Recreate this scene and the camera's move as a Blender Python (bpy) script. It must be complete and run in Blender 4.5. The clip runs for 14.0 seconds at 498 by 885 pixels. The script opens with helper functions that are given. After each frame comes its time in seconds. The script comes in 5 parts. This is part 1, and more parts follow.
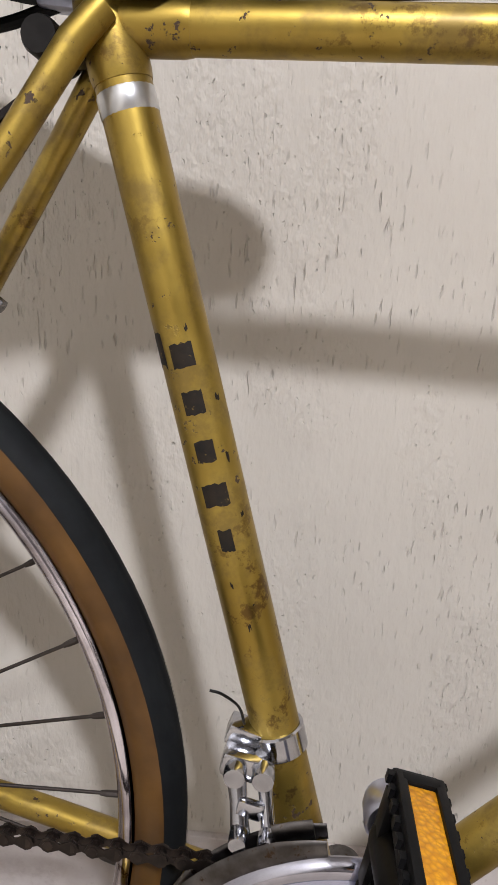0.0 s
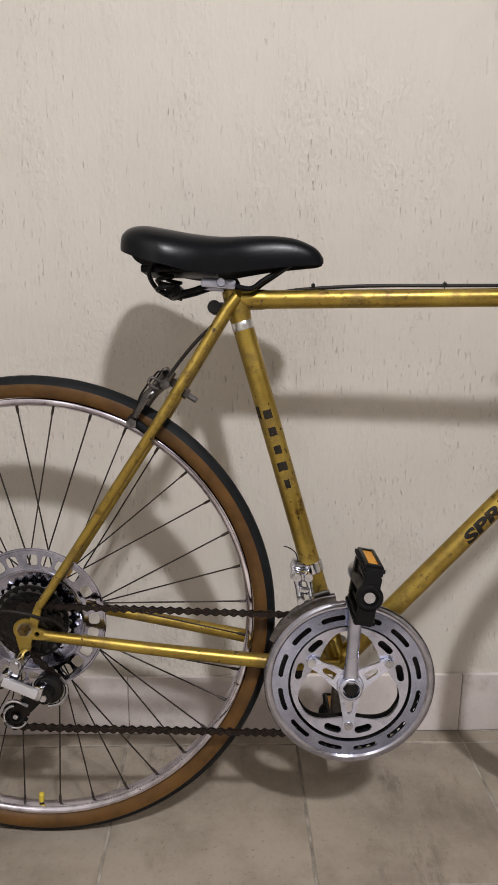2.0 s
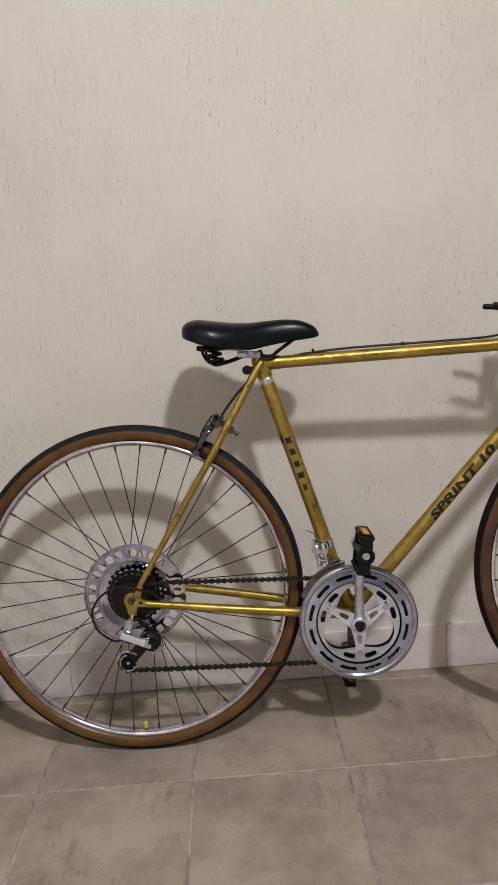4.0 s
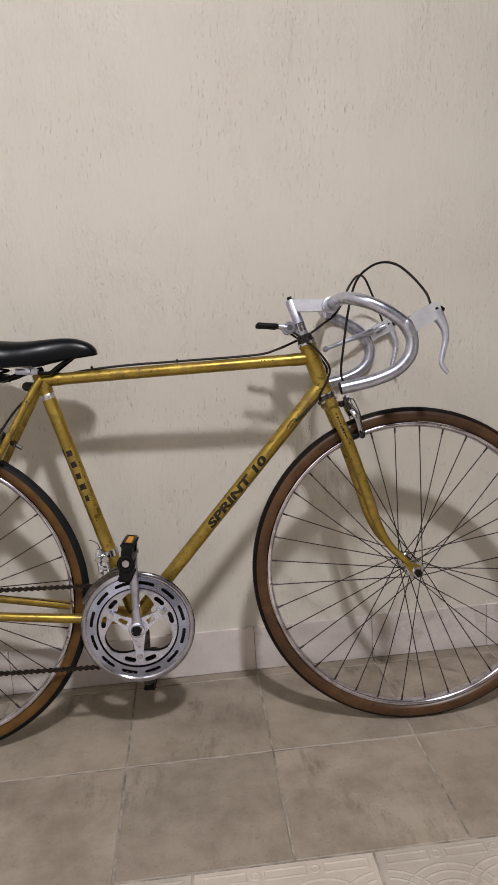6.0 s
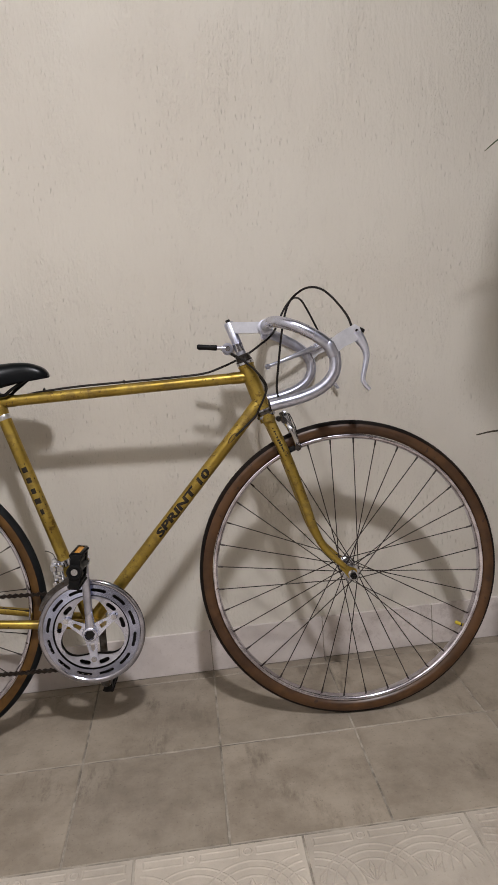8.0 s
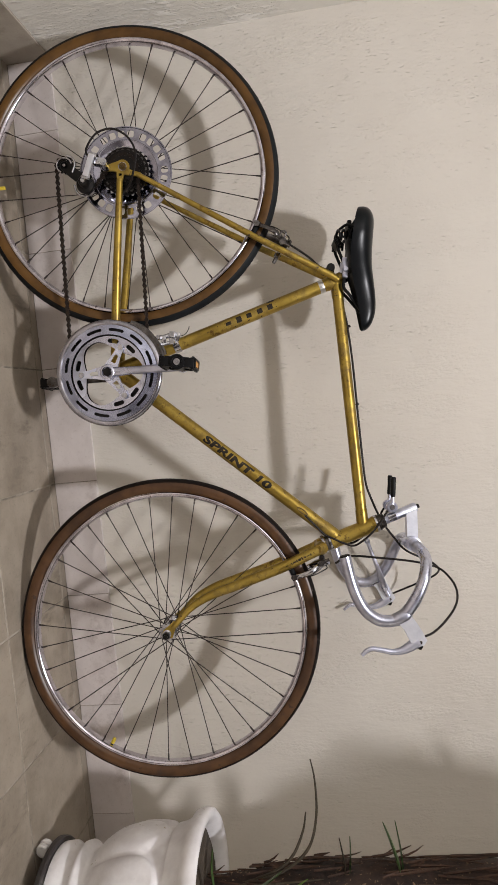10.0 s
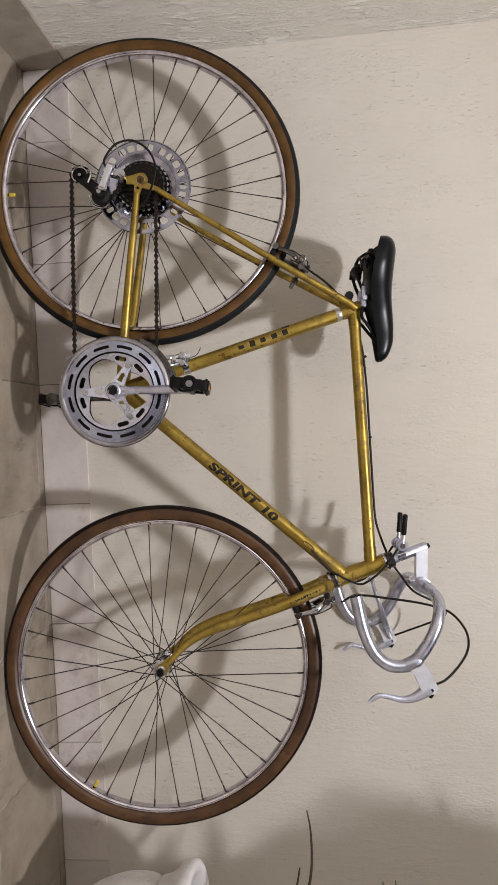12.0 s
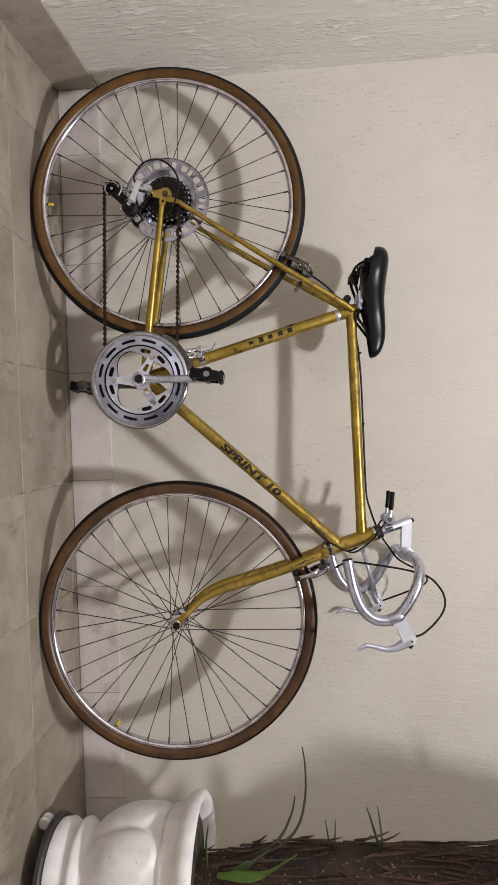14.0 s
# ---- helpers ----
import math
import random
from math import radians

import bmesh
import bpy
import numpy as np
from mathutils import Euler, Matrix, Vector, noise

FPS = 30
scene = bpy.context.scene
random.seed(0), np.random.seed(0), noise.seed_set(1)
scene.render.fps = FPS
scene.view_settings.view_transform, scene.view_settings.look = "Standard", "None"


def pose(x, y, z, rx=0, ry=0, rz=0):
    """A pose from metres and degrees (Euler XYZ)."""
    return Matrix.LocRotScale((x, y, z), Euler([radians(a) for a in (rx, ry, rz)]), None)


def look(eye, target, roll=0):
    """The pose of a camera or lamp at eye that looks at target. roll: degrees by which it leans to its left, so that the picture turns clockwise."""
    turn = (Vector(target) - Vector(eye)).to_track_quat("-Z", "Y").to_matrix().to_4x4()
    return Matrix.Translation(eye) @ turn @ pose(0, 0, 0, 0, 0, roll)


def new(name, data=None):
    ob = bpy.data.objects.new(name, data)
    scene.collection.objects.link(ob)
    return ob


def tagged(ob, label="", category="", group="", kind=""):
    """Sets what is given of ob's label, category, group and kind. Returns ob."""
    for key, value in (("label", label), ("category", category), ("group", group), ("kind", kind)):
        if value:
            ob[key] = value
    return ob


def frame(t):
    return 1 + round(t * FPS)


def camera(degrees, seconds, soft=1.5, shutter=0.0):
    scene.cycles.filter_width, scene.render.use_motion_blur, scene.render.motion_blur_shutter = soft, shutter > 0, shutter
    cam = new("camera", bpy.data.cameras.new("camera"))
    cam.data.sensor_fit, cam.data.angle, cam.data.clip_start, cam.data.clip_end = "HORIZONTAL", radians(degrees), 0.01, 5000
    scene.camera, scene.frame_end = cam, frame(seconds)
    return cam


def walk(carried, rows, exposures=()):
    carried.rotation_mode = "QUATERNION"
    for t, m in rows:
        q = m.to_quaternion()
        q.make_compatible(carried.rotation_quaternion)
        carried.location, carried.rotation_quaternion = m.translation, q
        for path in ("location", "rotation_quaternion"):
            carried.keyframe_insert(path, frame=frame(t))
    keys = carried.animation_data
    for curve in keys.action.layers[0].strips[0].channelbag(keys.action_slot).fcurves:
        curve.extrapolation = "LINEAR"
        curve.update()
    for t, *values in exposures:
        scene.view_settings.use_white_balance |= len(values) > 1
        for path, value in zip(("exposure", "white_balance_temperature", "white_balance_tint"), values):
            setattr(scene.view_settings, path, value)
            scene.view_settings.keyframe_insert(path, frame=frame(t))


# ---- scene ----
cam = camera(39.5, 14.0)
PATH = [
    (0, (0.395, -0.544, 0.718), (0.326, 1.351, 0.087), 3.6),
    (0.5, (0.392, -0.663, 0.745), (0.361, 1.254, 0.175), 3.6),
    (1, (0.361, -0.783, 0.792), (0.411, 1.152, 0.286), 3.4),
    (1.5, (0.337, -0.942, 0.82), (0.391, 0.994, 0.323), 2.1),
    (2, (0.29, -1.138, 0.839), (0.35, 0.802, 0.359), 0.5),
    (2.2, (0.279, -1.197, 0.85), (0.325, 0.742, 0.363), -0.3),
    (4.3, (0.23, -1.601, 0.945), (0.275, 0.356, 0.536), -4.0),
    (4.5, (0.288, -1.623, 0.934), (0.328, 0.335, 0.53), -4.1),
    (5, (0.418, -1.649, 0.929), (0.494, 0.306, 0.513), -3.6),
    (5.5, (0.527, -1.651, 0.934), (0.625, 0.304, 0.524), -3.5),
    (6, (0.606, -1.654, 0.937), (0.767, 0.299, 0.539), -3.5),
    (6.5, (0.675, -1.665, 0.937), (0.896, 0.285, 0.547), -3.7),
    (7, (0.736, -1.689, 0.935), (1.002, 0.258, 0.566), -3.4),
    (7.5, (0.758, -1.703, 0.94), (1.009, 0.25, 0.587), -4.3),
    (8, (0.726, -1.762, 0.965), (0.889, 0.194, 0.584), -4.6),
    (8.2, (0.67, -1.804, 0.975), (0.81, 0.15, 0.575), 2.3),
    (10.3, (0.564, -1.779, 0.749), (0.642, 0.201, 0.477), 88.4),
    (10.5, (0.567, -1.759, 0.721), (0.63, 0.222, 0.453), 88.4),
    (11, (0.556, -1.695, 0.694), (0.596, 0.284, 0.413), 87.9),
    (11.5, (0.546, -1.686, 0.689), (0.587, 0.3, 0.458), 87.2),
    (12, (0.559, -1.733, 0.71), (0.593, 0.257, 0.508), 87.3),
    (12.5, (0.561, -1.799, 0.728), (0.577, 0.19, 0.518), 87.7),
    (13, (0.56, -1.873, 0.747), (0.585, 0.117, 0.546), 88.0),
    (13.5, (0.574, -1.933, 0.736), (0.621, 0.056, 0.54), 88.2),
    (14, (0.576, -1.945, 0.711), (0.631, 0.044, 0.509), 88.3),
]
walk(cam, [(t, look(eye, target, roll)) for t, eye, target, roll in PATH],
     [(0.0, 0.36, 6300, 11), (0.6, 0.34, 6300, 11), (1.5, 0.22, 6450, 10.5), (2.0, 0.10, 6500, 10.3), (4.5, -0.05, 6550, 10.3), (6.0, -0.04, 6550, 10.3), (8.0, -0.13, 6550, 10.3), (10.5, 0.14, 6600, 10.3), (13.0, 0.12, 6600, 10.3), (14.0, 0.13, 6550, 10.3)])


import collections

from mathutils import geometry

# ---- light ----
world = bpy.data.worlds.new("world")
world.use_nodes = True
world.node_tree.nodes["Background"].inputs["Color"].default_value = (0.9, 0.85, 0.8, 1)
world.node_tree.nodes["Background"].inputs["Strength"].default_value = 0.02
scene.world = world

bulb = bpy.data.lights.new("room_lamp", "AREA")
bulb.shape, bulb.size = "DISK", 0.30
bulb.energy, bulb.color = 174, (0.935, 0.93, 0.975)
lamp = new("room_lamp", bulb)
lamp.matrix_world = look((1.02, -2.62, 3.5), (0.42, -2.82, 2.5))


# ---- materials ----
def material(name):
    m = bpy.data.materials.new(name)
    m.use_nodes = True
    t = m.node_tree
    return m, t, t.nodes["Principled BSDF"]


def node(t, kind, **sets):
    n = t.nodes.new(kind)
    for key, value in sets.items():
        n.inputs[key].default_value = value
    return n


def coords(t, scale=(1, 1, 1), kind="Object"):
    c = t.nodes.new("ShaderNodeTexCoord")
    m = t.nodes.new("ShaderNodeMapping")
    m.inputs["Scale"].default_value = scale
    t.links.new(c.outputs[kind], m.inputs["Vector"])
    return m.outputs["Vector"]


def grain(t, vector, scale, detail=4.0, rough=0.55):
    n = node(t, "ShaderNodeTexNoise", Scale=scale, Detail=detail, Roughness=rough)
    t.links.new(vector, n.inputs["Vector"])
    return n.outputs["Fac"]


def spread(t, value, a, b, lo=0.0, hi=1.0, smooth=True):
    n = t.nodes.new("ShaderNodeMapRange")
    if smooth:
        n.interpolation_type = "SMOOTHSTEP"
    for key, v in (("From Min", a), ("From Max", b), ("To Min", lo), ("To Max", hi)):
        n.inputs[key].default_value = v
    t.links.new(value, n.inputs["Value"])
    return n.outputs["Result"]


def blend(t, fac, a, b):
    n = t.nodes.new("ShaderNodeMix")
    n.data_type = "RGBA"
    t.links.new(fac, n.inputs["Factor"])
    for slot, v in ((6, a), (7, b)):
        if isinstance(v, tuple):
            n.inputs[slot].default_value = (*v, 1)
        else:
            t.links.new(v, n.inputs[slot])
    return n.outputs[2]


def sums(t, op, a, b):
    n = t.nodes.new("ShaderNodeMath")
    n.operation = op
    for slot, v in ((0, a), (1, b)):
        if isinstance(v, (int, float)):
            n.inputs[slot].default_value = v
        else:
            t.links.new(v, n.inputs[slot])
    return n.outputs[0]


def relief(t, bsdf, height, distance, strength=1.0):
    n = t.nodes.new("ShaderNodeBump")
    n.inputs["Distance"].default_value, n.inputs["Strength"].default_value = distance, strength
    t.links.new(height, n.inputs["Height"])
    t.links.new(n.outputs["Normal"], bsdf.inputs["Normal"])


def simple(name, colour, other, rough=0.5, metal=0.0, scale=60.0, bump=0.0, spots=None, coat=0.0, wear=0.63, rough_var=0.12, spec=0.5):
    """A surface whose colour and gloss vary at two scales, with optional spots of wear."""
    m, t, b = material(name)
    v = coords(t)
    fine, broad = grain(t, v, scale), grain(t, v, scale / 9, 2.0)
    c = blend(t, spread(t, sums(t, "ADD", sums(t, "MULTIPLY", fine, 0.5), sums(t, "MULTIPLY", broad, 0.5)), 0.35, 0.65), colour, other)
    if spots:
        mask = spread(t, grain(t, v, scale * 1.7, 6.0, 0.7), wear, wear + 0.05)
        c = blend(t, mask, c, spots)
    t.links.new(c, b.inputs["Base Color"])
    t.links.new(spread(t, broad, 0.3, 0.7, rough - rough_var / 2, rough + rough_var / 2), b.inputs["Roughness"])
    b.inputs["Metallic"].default_value = metal
    b.inputs["Coat Weight"].default_value = coat
    b.inputs["Specular IOR Level"].default_value = spec
    if bump:
        relief(t, b, fine, bump)
    return m


def plaster(name, low, high, tint, streak=0.0):
    """Paint over a troweled coat with soft upright ridges, small pits and short scratches; streak: upright trowel
    ridges, also painted pale as if lit.
    """
    m, t, b = material(name)
    v = coords(t)
    broad = grain(t, v, 2.2, 3.0)
    cloud = grain(t, v, 0.9, 2.0)
    bands = spread(t, grain(t, coords(t, (11, 11, 3.5)), 1.0, 3.0, 0.6), 0.45, 0.64)
    pits = spread(t, grain(t, coords(t, (300, 300, 150)), 1.0, 1.0), 0.67, 0.75)
    pits = sums(t, "MULTIPLY", pits, bands)
    dash = spread(t, grain(t, coords(t, (260, 260, 50)), 1.0, 1.5), 0.61, 0.76)
    dash = sums(t, "MULTIPLY", dash, spread(t, grain(t, coords(t, (6, 6, 4)), 1.0, 3.0, 0.6), 0.40, 0.60))
    ridge = grain(t, coords(t, (90, 90, 22)), 1.0, 3.0, 0.5)
    stipple = grain(t, coords(t, (170, 170, 95)), 1.0, 2.0, 0.5)
    lumps = grain(t, v, 14.0, 3.0)
    c = blend(t, spread(t, broad, 0.3, 0.7), low, high)
    c = blend(t, spread(t, cloud, 0.4, 0.62, 0.0, 0.35), c, tint)
    c = blend(t, sums(t, "MULTIPLY", sums(t, "MAXIMUM", pits, dash), 0.15), c, (0.24, 0.205, 0.165))
    t.links.new(c, b.inputs["Base Color"])
    b.inputs["Roughness"].default_value = 0.55
    b.inputs["Specular IOR Level"].default_value = 0.3
    h = sums(t, "ADD", sums(t, "MULTIPLY", ridge, 0.5), sums(t, "MULTIPLY", lumps, 0.8))
    h = sums(t, "ADD", h, sums(t, "MULTIPLY", stipple, spread(t, bands, 0.0, 1.0, 0.25, 0.85)))
    h = sums(t, "SUBTRACT", h, sums(t, "MAXIMUM", sums(t, "MULTIPLY", pits, 0.4), sums(t, "MULTIPLY", dash, 0.5)))
    if streak:
        comb = spread(t, grain(t, coords(t, (95, 95, 20)), 1.0, 3.0, 0.55), 0.49, 0.60)
        comb = sums(t, "MULTIPLY", comb, spread(t, grain(t, coords(t, (9, 9, 5)), 1.0, 3.0, 0.6), 0.40, 0.60))
        # near-white colour on the ridges stands for light catching their edges
        c = blend(t, sums(t, "MULTIPLY", comb, 0.7), c, (0.90, 0.88, 0.84))
        t.links.new(c, b.inputs["Base Color"])
        h = sums(t, "ADD", h, sums(t, "MULTIPLY", comb, streak))
    relief(t, b, h, 0.0030)
    return m


def ceramic(name, light, dark, stain):
    """Matt floor tile with cloudy stains, a little different from tile to tile."""
    m, t, b = material(name)
    v = coords(t, kind="Generated")
    info = t.nodes.new("ShaderNodeObjectInfo")
    add = t.nodes.new("ShaderNodeVectorMath")
    add.operation = "ADD"
    t.links.new(coords(t), add.inputs[0])
    shift = t.nodes.new("ShaderNodeCombineXYZ")
    t.links.new(sums(t, "MULTIPLY", info.outputs["Random"], 37.0), shift.inputs[0])
    t.links.new(sums(t, "MULTIPLY", info.outputs["Random"], 19.0), shift.inputs[1])
    t.links.new(shift.outputs[0], add.inputs[1])
    v = add.outputs[0]
    cloud = grain(t, v, 6.5, 6.0, 0.68)
    speck = grain(t, v, 140.0, 3.0, 0.6)
    c = blend(t, spread(t, cloud, 0.30, 0.66), dark, light)
    drawn = t.nodes.new("ShaderNodeMapping")
    drawn.inputs["Scale"].default_value = (1.0, 0.30, 1.0)
    t.links.new(v, drawn.inputs["Vector"])
    patchy = spread(t, grain(t, v, 3.2, 4.0, 0.6), 0.46, 0.64)
    streaks = spread(t, grain(t, drawn.outputs[0], 24.0, 6.0, 0.72), 0.46, 0.68)
    c = blend(t, sums(t, "MULTIPLY", sums(t, "MULTIPLY", patchy, streaks), 0.80), c, stain)
    c = blend(t, spread(t, speck, 0.58, 0.72, 0.0, 0.35), c, stain)
    tone = t.nodes.new("ShaderNodeHueSaturation")
    t.links.new(spread(t, info.outputs["Random"], 0, 1, 0.9, 1.08, False), tone.inputs["Value"])
    t.links.new(c, tone.inputs["Color"])
    t.links.new(tone.outputs[0], b.inputs["Base Color"])
    t.links.new(spread(t, cloud, 0.3, 0.7, 0.38, 0.56), b.inputs["Roughness"])
    b.inputs["Specular IOR Level"].default_value = 0.32
    relief(t, b, sums(t, "ADD", cloud, sums(t, "MULTIPLY", speck, 0.3)), 0.0008)
    return m


def gold_paint():
    """Old metallic gold lacquer, chipped to brown rust, with dull grimy patches."""
    m, t, b = material("gold_lacquer")
    v = coords(t)
    broad, fine = grain(t, v, 14.0, 4.0), grain(t, v, 900.0, 2.0)
    c = blend(t, spread(t, broad, 0.35, 0.65), (0.345, 0.235, 0.044), (0.440, 0.312, 0.066))
    grime = spread(t, grain(t, v, 32.0, 5.0, 0.65), 0.45, 0.66, 0.0, 0.72)
    c = blend(t, grime, c, (0.175, 0.112, 0.024))
    chips = spread(t, grain(t, v, 105.0, 5.0, 0.7), 0.625, 0.65)
    chips = sums(t, "MULTIPLY", chips, spread(t, grain(t, v, 9.0, 2.0), 0.38, 0.54))
    rust = sums(t, "MULTIPLY", spread(t, grain(t, v, 58.0, 6.0, 0.75), 0.54, 0.64), spread(t, grain(t, v, 5.0, 2.0), 0.42, 0.58))
    c = blend(t, sums(t, "MULTIPLY", rust, 0.75), c, (0.095, 0.045, 0.016))
    c = blend(t, chips, c, (0.055, 0.03, 0.015))
    t.links.new(c, b.inputs["Base Color"])
    t.links.new(sums(t, "MULTIPLY", sums(t, "SUBTRACT", 1.0, sums(t, "MAXIMUM", chips, sums(t, "MULTIPLY", grime, 0.55))), 0.95), b.inputs["Metallic"])
    t.links.new(sums(t, "MAXIMUM", spread(t, broad, 0.3, 0.7, 0.34, 0.50), sums(t, "MULTIPLY", chips, 0.8)), b.inputs["Roughness"])
    b.inputs["Coat Weight"].default_value, b.inputs["Coat Roughness"].default_value = 0.15, 0.3
    relief(t, b, sums(t, "SUBTRACT", sums(t, "MULTIPLY", fine, 0.15), chips), 0.00025)
    return m


WALL = plaster("scratched_plaster", (0.585, 0.545, 0.485), (0.625, 0.59, 0.53), (0.595, 0.545, 0.478))
# side wall paint is lightened to make up for light it lacks
WALL_SIDE = plaster("combed_plaster_lightened", (0.67, 0.645, 0.59), (0.72, 0.695, 0.64), (0.67, 0.64, 0.575), 0.8)
TILE = ceramic("taupe_tile", (0.330, 0.282, 0.224), (0.212, 0.176, 0.136), (0.100, 0.079, 0.058))
RELIEF_TILE = ceramic("relief_tile", (0.485, 0.43, 0.365), (0.40, 0.352, 0.295), (0.31, 0.265, 0.215))
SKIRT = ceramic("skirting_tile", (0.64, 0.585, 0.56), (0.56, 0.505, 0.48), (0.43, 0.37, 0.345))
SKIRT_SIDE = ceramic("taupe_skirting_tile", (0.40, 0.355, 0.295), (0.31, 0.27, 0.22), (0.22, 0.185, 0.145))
GROUT = simple("grout", (0.42, 0.375, 0.315), (0.15, 0.13, 0.105), 0.9, scale=30.0, bump=0.001)
# for the unseen south wall: dark, to keep reflections and bounce light low
DIM = simple("brown_grey_paint", (0.15, 0.13, 0.115), (0.12, 0.105, 0.095), 0.7, scale=9.0, bump=0.001)
# for the unseen ceiling: grey level set to limit the bounce on the walls
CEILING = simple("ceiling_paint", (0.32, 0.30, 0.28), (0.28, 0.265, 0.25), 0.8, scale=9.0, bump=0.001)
GOLD = gold_paint()
CHROME = simple("worn_chrome", (0.58, 0.59, 0.63), (0.40, 0.40, 0.43), 0.16, 1.0, 70.0, spots=(0.16, 0.10, 0.06), wear=0.70)
ALLOY = simple("dull_aluminium", (0.64, 0.66, 0.79), (0.40, 0.41, 0.50), 0.31, 1.0, 45.0, bump=0.0001, spots=(0.25, 0.23, 0.22), wear=0.68)
BRIGHT = simple("bright_aluminium", (0.78, 0.79, 0.85), (0.62, 0.63, 0.69), 0.40, 0.8, 45.0)
LIP = simple("polished_lip_steel", (0.50, 0.50, 0.57), (0.34, 0.34, 0.39), 0.15, 1.0, 50.0, spots=(0.16, 0.14, 0.13), wear=0.72)
GUARD_ALLOY = simple("scuffed_guard_alloy", (0.56, 0.60, 0.79), (0.34, 0.365, 0.49), 0.24, 1.0, 28.0, spots=(0.20, 0.20, 0.23), wear=0.66)
CAST = simple("polished_crank_alloy", (0.76, 0.79, 0.94), (0.60, 0.63, 0.78), 0.32, 0.9, 45.0, spots=(0.30, 0.28, 0.30), wear=0.70)
RIM = simple("brushed_rim_steel", (0.84, 0.81, 0.90), (0.38, 0.35, 0.385), 0.16, 1.0, 34.0, spots=(0.12, 0.08, 0.06), wear=0.64)
GUARD = simple("dulled_guard_steel", (0.52, 0.52, 0.63), (0.24, 0.24, 0.30), 0.15, 1.0, 40.0, spots=(0.10, 0.08, 0.07), wear=0.66)
SPOKE = simple("tarnished_spoke_steel", (0.050, 0.038, 0.032), (0.022, 0.017, 0.014), 0.5, 0.5, 90.0)
GRIMY = simple("grimy_chrome", (0.19, 0.18, 0.18), (0.06, 0.053, 0.048), 0.28, 1.0, 60.0, spots=(0.06, 0.04, 0.025), wear=0.58)
STEEL = simple("oily_dark_steel", (0.022, 0.020, 0.019), (0.009, 0.008, 0.0075), 0.42, 0.7, 80.0)
CHAIN = simple("rusty_chain_steel", (0.045, 0.032, 0.026), (0.016, 0.012, 0.010), 0.38, 0.7, 120.0)
TREAD = simple("grey_tread_rubber", (0.0105, 0.012, 0.013), (0.0065, 0.0072, 0.008), 0.65, 0.0, 70.0, 0.0003, spots=(0.06, 0.06, 0.06), wear=0.73, spec=0.14)
TREAD_BROWN = simple("brown_black_tread_rubber", (0.012, 0.0085, 0.007), (0.007, 0.005, 0.0045), 0.6, 0.0, 70.0, 0.0003, spots=(0.04, 0.03, 0.025), wear=0.73, spec=0.12)
GUM = simple("amber_gum_sidewall", (0.128, 0.062, 0.016), (0.060, 0.028, 0.008), 0.36, 0.0, 26.0, 0.0002, spots=(0.08, 0.04, 0.012), wear=0.64, spec=0.3)
GUM_OLD = simple("brown_aged_sidewall", (0.095, 0.045, 0.019), (0.042, 0.0195, 0.009), 0.34, 0.0, 26.0, 0.0002, spots=(0.04, 0.022, 0.014), wear=0.62, spec=0.35)
VINYL = simple("black_vinyl", (0.0035, 0.0045, 0.0055), (0.0025, 0.003, 0.004), 0.29, 0.0, 220.0, 0.0001, spec=0.18, rough_var=0.03)
PLASTIC = simple("black_plastic", (0.003, 0.003, 0.0035), (0.006, 0.006, 0.0065), 0.42, 0.0, 90.0, 0.0002, spec=0.15)
CABLE = simple("black_cable_sleeve", (0.010, 0.008, 0.008), (0.018, 0.015, 0.013), 0.5, 0.0, 60.0, spec=0.2)
INK = simple("black_decal", (0.008, 0.007, 0.007), (0.020, 0.014, 0.009), 0.5, 0.0, 160.0, spots=(0.15, 0.10, 0.025), wear=0.61, spec=0.25)
FOIL = simple("silver_foil_band", (0.70, 0.70, 0.70), (0.5, 0.5, 0.5), 0.3, 0.9, 80.0)
YELLOW = simple("yellow_cap", (0.62, 0.48, 0.03), (0.48, 0.35, 0.03), 0.45, 0.0, 90.0)
BRASS = simple("brass_bolt", (0.22, 0.15, 0.055), (0.12, 0.08, 0.035), 0.35, 0.9, 90.0)
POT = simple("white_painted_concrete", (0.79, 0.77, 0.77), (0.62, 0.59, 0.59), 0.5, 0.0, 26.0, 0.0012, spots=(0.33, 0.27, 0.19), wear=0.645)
SOIL = simple("dark_soil", (0.035, 0.025, 0.018), (0.06, 0.045, 0.03), 0.95, 0.0, 50.0, 0.006)
BARK = simple("fibrous_bark", (0.034, 0.016, 0.009), (0.010, 0.005, 0.0035), 0.85, 0.0, 60.0, 0.004, spots=(0.25, 0.16, 0.09), wear=0.6)
FIBRE = simple("dry_fibre", (0.070, 0.032, 0.017), (0.022, 0.010, 0.006), 0.75, 0.0, 50.0, spots=(0.30, 0.22, 0.15), wear=0.66)
LEAF = simple("green_leaf", (0.055, 0.105, 0.025), (0.035, 0.075, 0.02), 0.42, 0.0, 30.0, 0.0003)
LEAF_PALE = simple("bright_leaf", (0.11, 0.20, 0.03), (0.07, 0.14, 0.025), 0.42, 0.0, 30.0, 0.0003)
LEAF_DRY = simple("withered_leaf", (0.05, 0.036, 0.018), (0.03, 0.022, 0.012), 0.7, 0.0, 40.0, 0.0003)
RUBBER_STAND = simple("dark_stand", (0.03, 0.025, 0.025), (0.05, 0.045, 0.04), 0.5, 0.0, 30.0)
CASTER = simple("white_caster_plastic", (0.74, 0.73, 0.72), (0.60, 0.58, 0.56), 0.4, 0.0, 50.0, spots=(0.3, 0.25, 0.2), wear=0.66)


